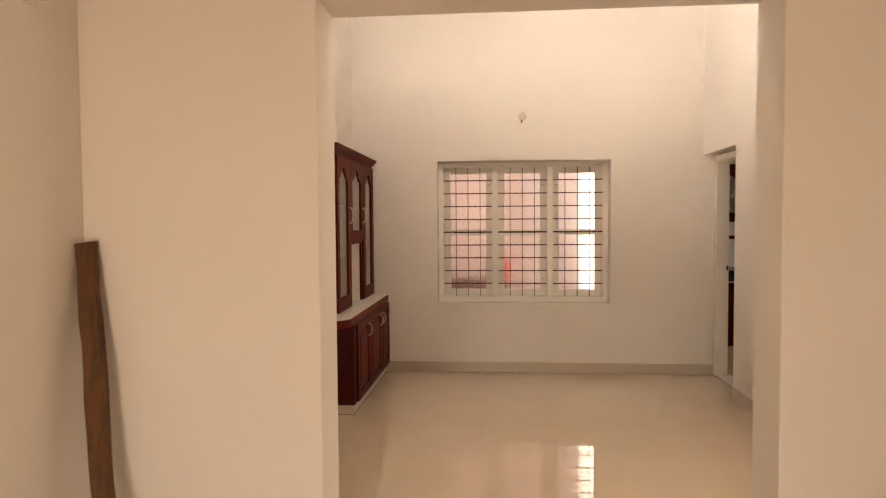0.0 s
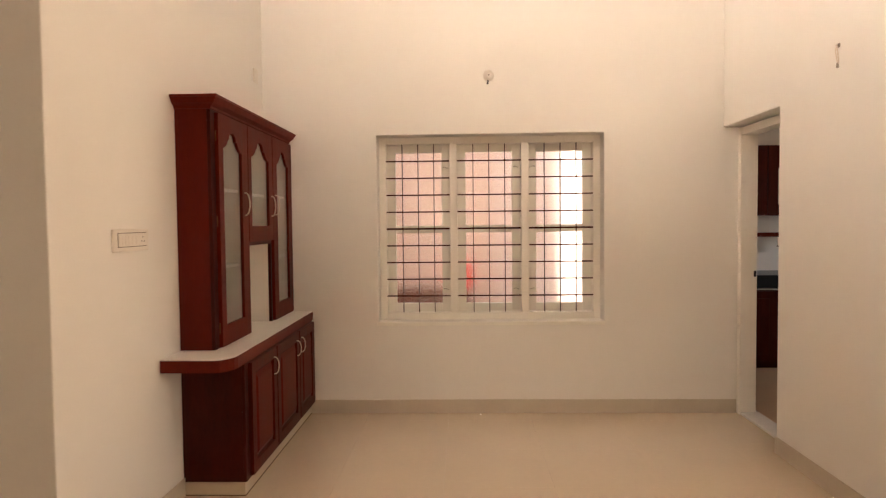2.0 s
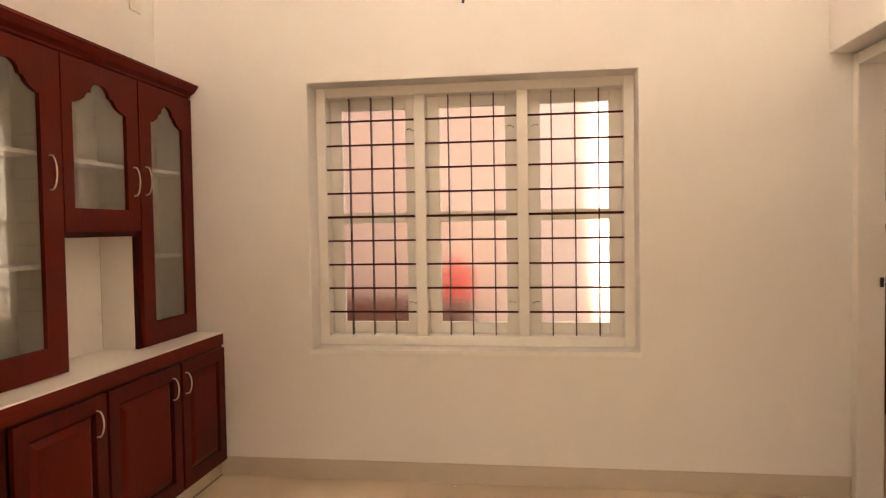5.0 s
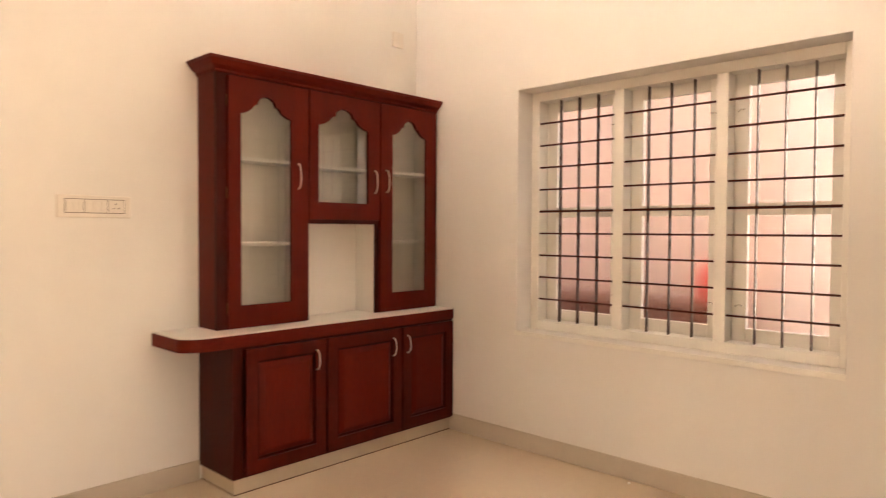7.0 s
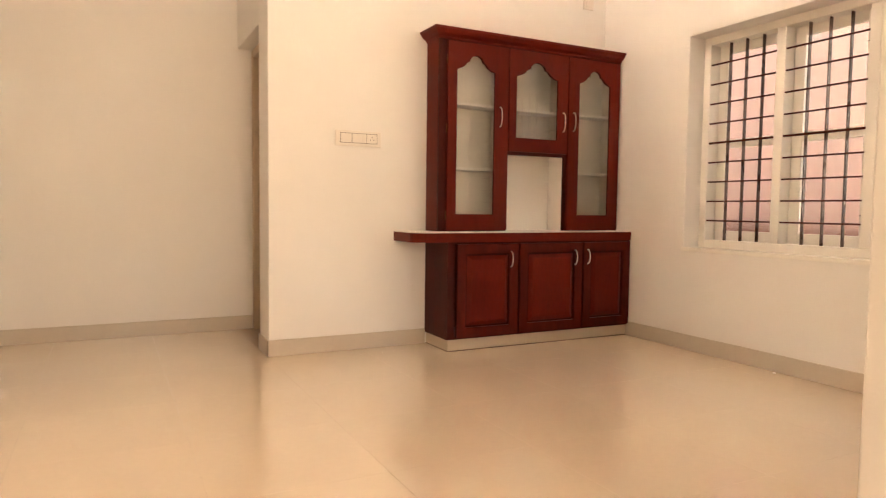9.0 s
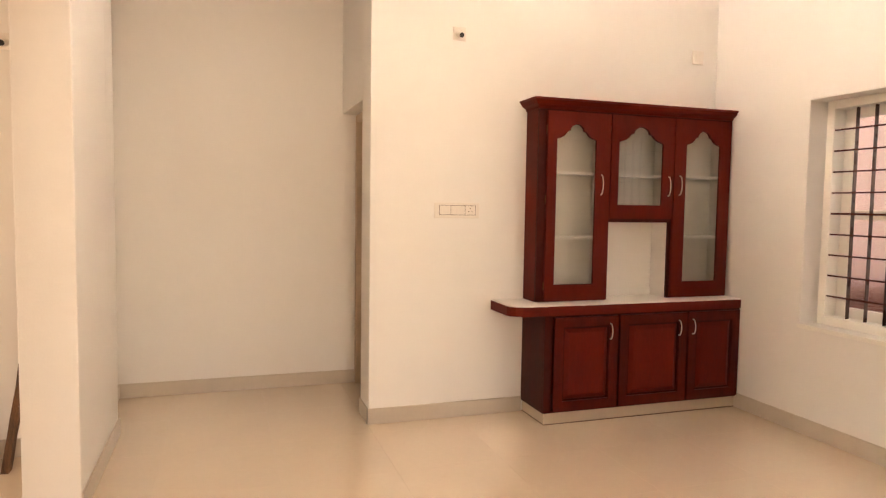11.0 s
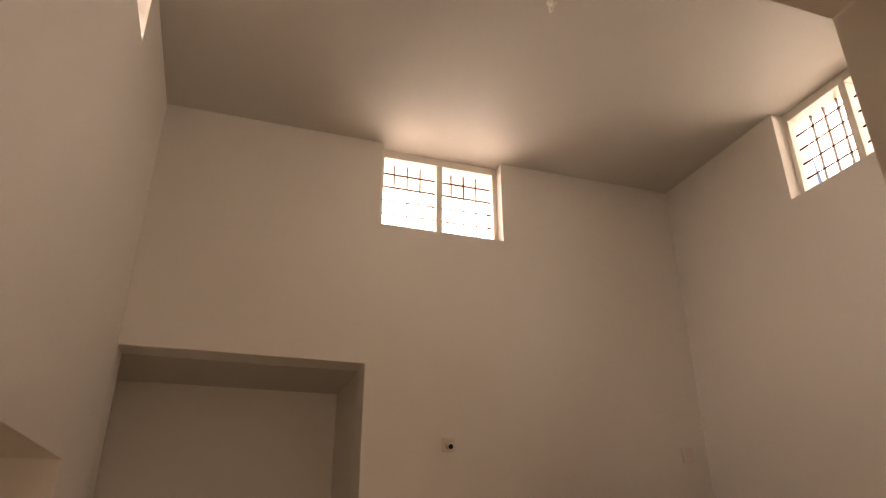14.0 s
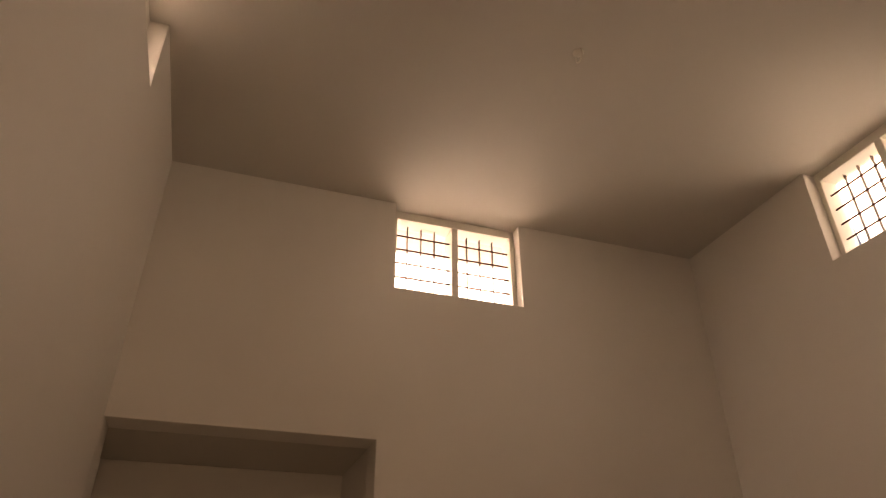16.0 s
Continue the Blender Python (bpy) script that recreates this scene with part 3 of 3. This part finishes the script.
for y0, y1, z0, z1, g0, g1, gz, spring, rise, hy, hz in (
        (UL + 0.055, D1 - 0.004, UB + 0.006, UT - 0.012, 4.682, 4.974, 0.893, 1.845, 0.098, 5.014, 1.555),
        (D1 + 0.004, D2 + 0.012, 1.330, UT - 0.012, 5.148, 5.499, 1.425, 1.845, 0.104, 5.545, 1.555),
        (D2 + 0.020, UR - 0.020, UB + 0.006, UT - 0.012, 5.690, 5.977, 0.893, 1.847, 0.098, 5.638, 1.565)):
    bm = prism(bmesh.new(), [(y0, z0), (y1, z0), (y1, z1), (y0, z1)], DX0, DX1, arch(g0, g1, gz, spring, rise))
    door = part("door", bm, MAHOGANY, hutch, "arched mahogany door frame")
    part("glass", prism(bmesh.new(), arch(g0 - 0.004, g1 + 0.004, gz - 0.004, spring, rise + 0.004), DX0 + 0.005, DX0 + 0.009), FROST, door, "clear glass with a cusped head").visible_shadow = False
    bow_handle(door, DX1, hy, hz, 0.13)
    hinge_y = y0 - 0.002 if hy > (y0 + y1) / 2 else y1 + 0.002
    for hz2 in (z0 + 0.14 * (z1 - z0), z1 - 0.14 * (z1 - z0)) if z1 - z0 < 0.8 else (z0 + 0.1, (z0 + z1) / 2 + 0.05, z1 - 0.12):
        part("hinge", tube(bmesh.new(), [(DX0 + 0.006, hinge_y, hz2 - 0.028), (DX0 + 0.006, hinge_y, hz2 + 0.028)], 0.0036, 8), BRASS_OLD, door, "small tarnished brass hinge", True)

# ---- base cabinet and worktop ----
BF = -1.448
base = thing("base_cabinet", (W, 5.3, 0), "low dark mahogany base cabinet with three raised-panel doors, pale plinth", "cabinet")
for nm, x1, a, b, lo, hi in (("side_panel", BF, UL, UL + 0.02, 0.078, 0.712), ("side_panel", BF, UR - 0.02, UR, 0.078, 0.712),
                             ("bottom_panel", BF, UL + 0.02, UR - 0.02, 0.078, 0.096), ("back_panel", BK + 0.01, UL + 0.02, UR - 0.02, 0.096, 0.712),
                             ("divider", BF, 5.088, 5.106, 0.096, 0.712), ("divider", BF, 5.630, 5.648, 0.096, 0.712)):
    # End panels get the dark tone: shade low down put into colour.
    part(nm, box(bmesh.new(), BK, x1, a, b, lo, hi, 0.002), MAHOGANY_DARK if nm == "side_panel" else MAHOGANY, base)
bm = bmesh.new()
for a, b in ((UL, UL + 0.055), (5.078, 5.116), (5.620, 5.658), (UR - 0.025, UR)):
    box(bm, BF, BF + 0.016, a, b, 0.078, 0.712, 0.002)
box(bm, BF, BF + 0.015, UL + 0.055, UR - 0.025, 0.078, 0.10, 0.002)
box(bm, BF, BF + 0.015, UL + 0.055, UR - 0.025, 0.69, 0.712, 0.002)
# Recesses beside the doors are darkened in the frame's own colour.
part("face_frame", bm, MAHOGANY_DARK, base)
part("plinth", box(bmesh.new(), BK, BF + 0.004, UL + 0.012, UR, 0.004, 0.078, 0.003), PLINTH, base, "pale cream plinth")
# Thin dark strip gives the contact shadow where plinth meets floor.
part("plinth_shadow_strip", box(bmesh.new(), BK, BF + 0.006, UL + 0.012, UR, 0.0, 0.004), OLDWOOD, base, "dark strip drawn as contact shadow under the plinth")


def raised_door(parent, y0, y1, z0, z1, hy, hz):
    """A framed door with a raised and fielded panel."""
    x0 = BF + 0.0165
    st = 0.062
    bm = prism(bmesh.new(), [(y0, z0), (y1, z0), (y1, z1), (y0, z1)], x0, x0 + 0.02, [(y0 + st, z0 + st), (y1 - st, z0 + st), (y1 - st, z1 - st), (y0 + st, z1 - st)])
    door = part("door", bm, MAHOGANY_BASE, parent, "framed mahogany door")
    def ring(bm, inset, x):
        return [bm.verts.new((x, *p)) for p in ((y0 + inset, z0 + inset), (y1 - inset, z0 + inset), (y1 - inset, z1 - inset), (y0 + inset, z1 - inset))]

    # Groove shade is put into the moulding's darker colour.
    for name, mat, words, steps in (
            ("moulding", MAHOGANY_DARK, "sunk moulding with groove shade in its dark colour", ((st - 0.002, x0 + 0.003), (st + 0.011, x0 + 0.003), (st + 0.014, x0 + 0.006))),
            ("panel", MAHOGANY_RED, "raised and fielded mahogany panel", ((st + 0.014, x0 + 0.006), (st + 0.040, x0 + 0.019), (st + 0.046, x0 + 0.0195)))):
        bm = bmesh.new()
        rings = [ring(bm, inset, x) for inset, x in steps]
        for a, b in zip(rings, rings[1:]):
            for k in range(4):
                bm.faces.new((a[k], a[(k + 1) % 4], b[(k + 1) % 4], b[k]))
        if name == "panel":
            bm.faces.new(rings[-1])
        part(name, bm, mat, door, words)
    bow_handle(door, x0 + 0.02, hy, hz, 0.10)
    return door


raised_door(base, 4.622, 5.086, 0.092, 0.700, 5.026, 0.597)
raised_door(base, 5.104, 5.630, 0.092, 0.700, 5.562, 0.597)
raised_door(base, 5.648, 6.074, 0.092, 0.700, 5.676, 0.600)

top = thing("worktop", (W, 5.2, 0.745), "cream worktop with a thick dark mahogany edge and a cut-off corner", "worktop")
TX, TL = -1.422, 4.325
outline = [(BK, UR), (BK, TL), (-1.502, TL), (-1.478, TL + 0.008), (-1.447, TL + 0.040), (-1.428, TL + 0.078), (TX, TL + 0.115), (TX, UR)]


def flat(bm, pts, z0, z1):
    lo = [bm.verts.new((x, y, z0)) for x, y in pts]
    hi = [bm.verts.new((x, y, z1)) for x, y in pts]
    for k in range(len(pts)):
        bm.faces.new((lo[k], lo[(k + 1) % len(pts)], hi[(k + 1) % len(pts)], hi[k]))
    bm.faces.new(lo[::-1])
    bm.faces.new(hi)
    return bm


part("edge", flat(bmesh.new(), outline, 0.712, 0.772), MAHOGANY_H, top, "thick mahogany edge")
inner = [(BK, UR), (BK, TL + 0.003), (-1.503, TL + 0.003), (-1.480, TL + 0.011), (-1.450, TL + 0.042), (-1.431, TL + 0.079), (TX - 0.003, TL + 0.115), (TX - 0.003, UR)]
part("surface", flat(bmesh.new(), inner, 0.7721, 0.7775), LAMINATE, top, "cream laminate surface")

# ---- small fittings on the walls ----
board = thing("switch_board", (W, 4.075, 1.370), "wide ivory plastic switch board with three modules", "switch")
part("cover", box(bmesh.new(), W, W + 0.012, 3.917, 4.228, 1.321, 1.421, 0.005, 3), PLASTIC, board)
# Raised brown strip gives the shadow gap round the modules.
part("seam", box(bmesh.new(), W + 0.012, W + 0.0135, 3.948, 4.200, 1.341, 1.405, 0.0005, 1), SEAM, board, "dark brown strip for the gap shade round the modules")
for k, (a, b) in enumerate(((3.951, 4.025), (4.028, 4.124), (4.127, 4.197))):
    mod = part("module", box(bmesh.new(), W + 0.0135, W + 0.016, a, b, 1.344, 1.402, 0.001, 1), PLASTIC, board, "ivory switch module")
    n = 3 if k < 2 else 1
    for j in range(n):
        c = a + (b - a) * (j + 0.5) / n
        w = (b - a) / n * 0.36
        bm = bmesh.new()
        if k < 2:
            box(bm, W + 0.016, W + 0.0195, c - w, c + w, 1.353, 1.393, 0.001, 1)
            part("rocker", bm, PLASTIC, mod, "ivory rocker switch")
        else:
            # Flat dark discs give the shade inside the pin holes.
            for dy, dz in ((0, 0.012), (-0.011, -0.008), (0.011, -0.008)):
                turned(bm, [(0.0035, 0.0), (0.0035, 0.001)], (W + 0.016, c + dy, 1.373 + dz), (1, 0, 0), 10)
            part("socket_holes", bm, SEAM, mod, "three pin holes")


def lamp_holder(name, centre, normal, label):
    """A bulb holder on a square ceiling plate, without a bulb."""
    c, n = Vector(centre), Vector(normal)
    th = thing(name, centre, label, "lamp holder", "lamp holders")
    bm = bmesh.new()
    s = 0.043
    if abs(n.x) > 0.5:
        box(bm, c.x, c.x + n.x * 0.01, c.y - s, c.y + s, c.z - s, c.z + s, 0.004, 2)
    else:
        box(bm, c.x - s, c.x + s, c.y, c.y + n.y * 0.01, c.z - s, c.z + s, 0.004, 2)
    part("plate", bm, PLASTIC, th)
    a = n + Vector((0, 0, -0.35))
    bm = turned(bmesh.new(), [(0.030, 0.006), (0.030, 0.012), (0.024, 0.02), (0.019, 0.045), (0.019, 0.055)], c, a)
    part("holder", bm, PLASTIC, th, smooth=False)
    bm = turned(bmesh.new(), [(0.0155, 0.0551), (0.0155, 0.058)], c, a)
    part("socket", bm, BLACK, th, "black open bulb socket")
    return th


lamp_holder("lamp_holder", (W, 4.070, 2.500), (1, 0, 0), "ivory bulb holder without a bulb on the wall")
lamp_holder("lamp_holder", (W, 1.546, 2.225), (1, 0, 0), "ivory bulb holder without a bulb in the entrance room")
rose = thing("ceiling_rose", (-0.084, N, 2.512), "round ivory electrical rose with a short dark cord on the wall", "cable outlet")
part("cover", turned(bmesh.new(), [(0.040, 0.0), (0.040, -0.008), (0.036, -0.014), (0.031, -0.017), (0.024, -0.030), (0.012, -0.034)], (-0.084, N, 2.512), (0, 1, 0), 28), PLASTIC, rose)
part("screw", turned(bmesh.new(), [(0.006, -0.034), (0.006, -0.037), (0.003, -0.038)], (-0.084, N, 2.512), (0, 1, 0), 10), PLASTIC_D, rose, "small dull screw head")
part("cord", tube(bmesh.new(), [(-0.090, N - 0.014, 2.476), (-0.092, N - 0.018, 2.462), (-0.094, N - 0.019, 2.448)], 0.007, 8), BLACK, rose, "short black cord end", smooth=True)
hk = thing("wall_hook", (E, 4.64, 2.26), "thin grey steel wire hook hanging on the wall", "hook")
part("plate", turned(bmesh.new(), [(0.012, 0.0), (0.012, 0.004), (0.005, 0.008)], (E, 4.61, 2.31), (-1, 0, 0), 14), STEEL, hk)
loop = [(E - 0.010 - 0.006 * math.sin(a), 4.612 + 0.009 * math.cos(a), 2.262 + 0.046 * math.sin(a)) for a in (2 * math.pi * k / 20 for k in range(20))]
part("wire", tube(bmesh.new(), [(E, 4.612, 2.312), (E - 0.012, 4.612, 2.311)] + loop[5:] + loop[:4], 0.0026, 6), HANDLE, hk, "thin grey wire loop", smooth=True)
part("weight", turned(bmesh.new(), [(0.004, 0.0), (0.007, 0.004), (0.006, 0.022), (0.003, 0.026)], (E - 0.006, 4.614, 2.198), (0, 0, 1), 12), PLASTIC_D, hk, "small grey end of the wire")

sock = thing("socket_plate", (W, 5.915, 2.50), "small square ivory blank plate high on the wall", "socket")
part("cover", box(bmesh.new(), W, W + 0.010, 5.867, 5.963, 2.452, 2.552, 0.004, 2), PLASTIC, sock)
part("module", box(bmesh.new(), W + 0.010, W + 0.013, 5.888, 5.942, 2.474, 2.530, 0.001, 1), PLASTIC, sock)

fan_hook = thing("fan_hook", (-0.08, 4.117, H), "steel fan hook hanging from the ceiling", "hook")
part("rosette", turned(bmesh.new(), [(0.03, 0.0), (0.03, -0.006), (0.012, -0.012)], (-0.08, 4.117, H), (0, 0, 1)), WOOD_PAINT, fan_hook)
pts = [(-0.08 + 0.028 * math.cos(a), 4.117, H - 0.035 - 0.032 * math.sin(a)) for a in (math.pi * k / 12 for k in range(13))]
part("hook", tube(bmesh.new(), [(-0.052, 4.117, H)] + pts + [(-0.108, 4.117, H)], 0.005, 8), WOOD_PAINT, fan_hook, "painted steel loop", True)

piece("white_speck", turned(bmesh.new(), [(0.004, 0.0), (0.008, 0.003), (0.005, 0.007)], (-0.165, 6.035, 0.0), (0, 0, 1), 7), LAMINATE, "tiny white speck on the floor by the skirting", "debris")

# ---- timber leaning in the first room ----
bm = bmesh.new()
secs = 16
low, high = Vector((-1.548, 1.56, 0.0)), Vector((-1.737, 1.755, 1.435))
rng = random.Random(5)
rings = []
for k in range(secs + 1):
    p = low.lerp(high, k / secs)
    w, d = 0.032 + rng.uniform(-0.002, 0.002), 0.017 + rng.uniform(-0.002, 0.002)
    sh = rng.uniform(-0.004, 0.004)
    rings.append([bm.verts.new((p.x + sx * w + sh, p.y + sy * d, p.z + (0.004 if k in (0, secs) else 0) * sx)) for sx, sy in ((-1, -1), (1, -1), (1, 1), (-1, 1))])
for a, b in zip(rings, rings[1:]):
    for k in range(4):
        bm.faces.new((a[k], a[(k + 1) % 4], b[(k + 1) % 4], b[k]))
bm.faces.new(rings[0][::-1])
bm.faces.new(rings[-1])
for v in bm.verts:
    v.co.z = max(v.co.z, 0.0)
piece("timber_plank", bm, OLDWOOD, "weathered dark brown timber plank leaning into the wall corner", "plank")

rng = random.Random(11)
for k, (x0, y0, z0, ln, wd, th, rz) in enumerate(((-1.62, 1.20, 0.0, 0.55, 0.12, 0.045, 82), (-1.60, 1.22, 0.046, 0.50, 0.10, 0.04, 95), (-1.62, 1.24, 0.087, 0.46, 0.11, 0.05, 88), (-1.61, 1.28, 0.138, 0.40, 0.08, 0.05, 74))):
    bm = box(bmesh.new(), -ln / 2, ln / 2, -wd / 2, wd / 2, 0, th, 0.006)
    bmesh.ops.transform(bm, matrix=pose(x0, y0, z0, 0, 0, rz), verts=bm.verts)
    piece("timber_offcut", bm, OLDWOOD, "rough brown timber offcut in a pile by the wall", "timber", group="timber offcuts")

# ---- outside the large window ----
house = thing("neighbour_house", (-3.0, 9.0, -0.35), "neighbouring house with a plain pink rendered wall", "house")
part("wall", box(bmesh.new(), -7.5, 0.68, 7.82, 8.10, -0.35, 3.6, 0.01), PINK, house)
part("wall", box(bmesh.new(), 0.40, 0.68, 8.10, 11.0, -0.35, 3.6, 0.01), PINK, house)
# Added band: its pale colour imitates sky light scattered in the glass.
part("glare_band", box(bmesh.new(), 0.02, 0.70, 7.79, 7.82, -0.35, 3.598, 0.008), PALE_PINK, house, "paler band that gives the sky glare in the glass")
part("roof", box(bmesh.new(), -7.9, 0.76, 7.72, 11.2, 3.6, 3.75, 0.01), CONCRETE, house)

# Added backdrop: a pale sunlit wall gives the white glare in the gap.
far = thing("bright_gap_backdrop", (4.0, 17.0, -0.35), "added pale wall that fills the bright gap beside the house", "house")
part("wall", box(bmesh.new(), -1.0, 12.0, 16.0, 16.3, -0.35, 6.5, 0.01), CONCRETE, far)
part("roof", box(bmesh.new(), -1.4, 12.4, 15.6, 20.0, 6.5, 6.65, 0.01), CONCRETE, far)
stack = thing("timber_stack", (-1.4, 7.56, -0.35), "stack of brown raw timber beams against the neighbour's wall", "timber")
rng = random.Random(3)
for row in range(7):
    for col in range(2):
        z0 = -0.35 + row * 0.164
        y0 = 7.40 + col * 0.17 + rng.uniform(-0.01, 0.01)
        part("beam", box(bmesh.new(), -2.9 + rng.uniform(-0.1, 0.1), -0.20 + rng.uniform(-0.06, 0.03), y0, y0 + 0.16, z0, z0 + 0.162, 0.008), RAW, stack)
drum = thing("plastic_can", (-0.32, 7.56, 0.796), "bright red plastic can standing on the timber stack", "can")
part("body", turned(bmesh.new(), [(0.12, 0.0), (0.13, 0.015), (0.13, 0.20), (0.115, 0.235), (0.05, 0.25), (0.045, 0.27)], (-0.32, 7.56, 0.796), (0, 0, 1)), RED, drum)
part("cap", turned(bmesh.new(), [(0.052, 0.27), (0.052, 0.295), (0.046, 0.30)], (-0.32, 7.56, 0.796), (0, 0, 1)), RED, drum)

# ---- kitchen, seen through its doorway ----
KB = KY1 - 0.002
KF = 7.50
CW = 0.55
for k in range(3):
    x0 = E + T + 0.30 + k * CW
    unit = thing("kitchen_base_unit", (x0 + CW / 2, KF, 0), "dark mahogany kitchen base unit with a panelled door", "cabinet", "kitchen base units")
    part("body", box(bmesh.new(), x0, x0 + CW - 0.002, KF + 0.02, KB, 0.06, 0.76, 0.002), MAHOGANY_DARK, unit)
    part("plinth", box(bmesh.new(), x0, x0 + CW - 0.002, KF + 0.06, KB, 0.0, 0.06), MAHOGANY_DARK, unit)
    dr = part("door", box(bmesh.new(), x0 + 0.02, x0 + CW - 0.02, KF, KF + 0.019, 0.08, 0.75, 0.004), MAHOGANY_DARK, unit)
    part("panel", box(bmesh.new(), x0 + 0.09, x0 + CW - 0.09, KF - 0.008, KF, 0.15, 0.68, 0.006), MAHOGANY_DARK, dr, "raised mahogany panel")
    part("handle", tube(bmesh.new(), [(x0 + 0.05, KF, 0.52), (x0 + 0.05, KF - 0.025, 0.535), (x0 + 0.05, KF - 0.028, 0.57), (x0 + 0.05, KF - 0.025, 0.605), (x0 + 0.05, KF, 0.62)], 0.005, 8), STEEL, dr, "steel bow handle", True)
    wall_unit = thing("kitchen_wall_unit", (x0 + CW / 2, 7.76, 1.47), "dark mahogany kitchen wall unit with a glass door", "cabinet", "kitchen wall units")
    bm = bmesh.new()
    box(bm, x0, x0 + 0.018, 7.78, KB, 1.47, 2.16)
    box(bm, x0 + CW - 0.02, x0 + CW - 0.002, 7.78, KB, 1.47, 2.16)
    box(bm, x0 + 0.018, x0 + CW - 0.02, 7.78, KB, 1.47, 1.488)
    box(bm, x0 + 0.018, x0 + CW - 0.02, 7.78, KB, 2.142, 2.16)
    part("body", bm, MAHOGANY_DARK, wall_unit)
    part("back_panel", box(bmesh.new(), x0 + 0.018, x0 + CW - 0.02, KB - 0.006, KB, 1.488, 2.142), MELAMINE, wall_unit, "pale lining")
    part("shelf", box(bmesh.new(), x0 + 0.018, x0 + CW - 0.02, 7.80, KB - 0.006, 1.77, 1.788), LAMINATE, wall_unit, "cream-white shelf board")
    bm = prism(bmesh.new(), [(x0 + 0.004, 1.474), (x0 + CW - 0.006, 1.474), (x0 + CW - 0.006, 2.156), (x0 + 0.004, 2.156)], 0, 0.02, arch(x0 + 0.10, x0 + CW - 0.10, 1.58, 1.93, 0.09))
    bmesh.ops.transform(bm, matrix=Matrix(((0, 1, 0, 0), (1, 0, 0, 7.758), (0, 0, 1, 0), (0, 0, 0, 1))), verts=bm.verts)
    dr = part("door", bm, MAHOGANY_DARK, wall_unit, "arched mahogany door frame")
    part("glass", box(bmesh.new(), x0 + 0.092, x0 + CW - 0.092, 7.766, 7.770, 1.572, 2.028), FROST, dr, "clear glass pane").visible_shadow = False
kx0, kx1 = E + T + 0.28, E + T + 0.32 + 3 * CW
counter = thing("kitchen_worktop", (2.9, 7.75, 0.88), "black granite kitchen worktop with a polished edge", "worktop")
part("slab", box(bmesh.new(), kx0, kx1, KF - 0.03, KB, 0.765, 0.905, 0.006), GRANITE, counter)
part("edge_strip", box(bmesh.new(), kx0, kx1, KF - 0.033, KF - 0.0305, 0.765, 0.778), STEEL, counter, "pale strip under the edge")
piece("kitchen_floor", box(bmesh.new(), E + T + 0.021, KX1, KY0, KY1, -0.002, 0.004), KTILE, "matt brown kitchen floor tiles", "floor", "structure")
# Guessed lantern: its white box gives a small unclear bright spot.
lantern = thing("guessed_lantern", (2.93, KB, 1.25), "white box on a curved bracket, guessed for a bright spot", "lantern")
part("white_box", box(bmesh.new(), 2.905, 2.955, KB - 0.155, KB - 0.105, 1.165, 1.255, 0.006), LAMINATE, lantern, "white box drawn for the bright spot")
part("frame", box(bmesh.new(), 2.900, 2.960, KB - 0.160, KB - 0.100, 1.155, 1.165, 0.003), IRON, lantern)
part("cap", box(bmesh.new(), 2.900, 2.960, KB - 0.160, KB - 0.100, 1.255, 1.265, 0.003), IRON, lantern)
part("bracket", tube(bmesh.new(), [(2.93, KB, 1.33)] + [(2.93, KB - 0.065 - 0.065 * math.sin(a), 1.33 + 0.07 * math.cos(a)) for a in (-math.pi / 2 + math.pi * k / 10 for k in range(11))] + [(2.93, KB - 0.13, 1.265)], 0.005, 8), IRON, lantern, "curved iron bracket", True)
ledge = thing("wall_ledge", (2.9, 8.0, 1.30), "narrow dark wooden ledge on the kitchen wall", "shelf")
part("board", box(bmesh.new(), kx0, kx1, KB - 0.10, KB, 1.255, 1.297, 0.004), MAHOGANY_H, ledge)

# ---- floor tiles ----
TS = 0.60
tile_meshes = []
for k in range(3):
    bm = box(bmesh.new(), -TS / 2 + 0.0003, TS / 2 - 0.0003, -TS / 2 + 0.0003, TS / 2 - 0.0003, -0.012, 0.0)
    tile_meshes.append(mesh("floor_tile", bm, TILE))
count = 0
for i in range(-8, 12):
    for j in range(-12, 12):
        x, y = -0.10 + i * TS, 3.79 + j * TS
        if not (-3.0 < x < 4.9 and FIRST_S - 0.3 < y < 8.6) or (x > E + T + 0.3 and y > KY0 + 0.3) or (x < W - T and (y < S - 0.4 or y > PASS_N + 1.4)):
            continue
        ob = new("floor_tile", tile_meshes[count % 3])
        ob.parent = floor
        ob.location = (x, y, 0.0)
        count += 1
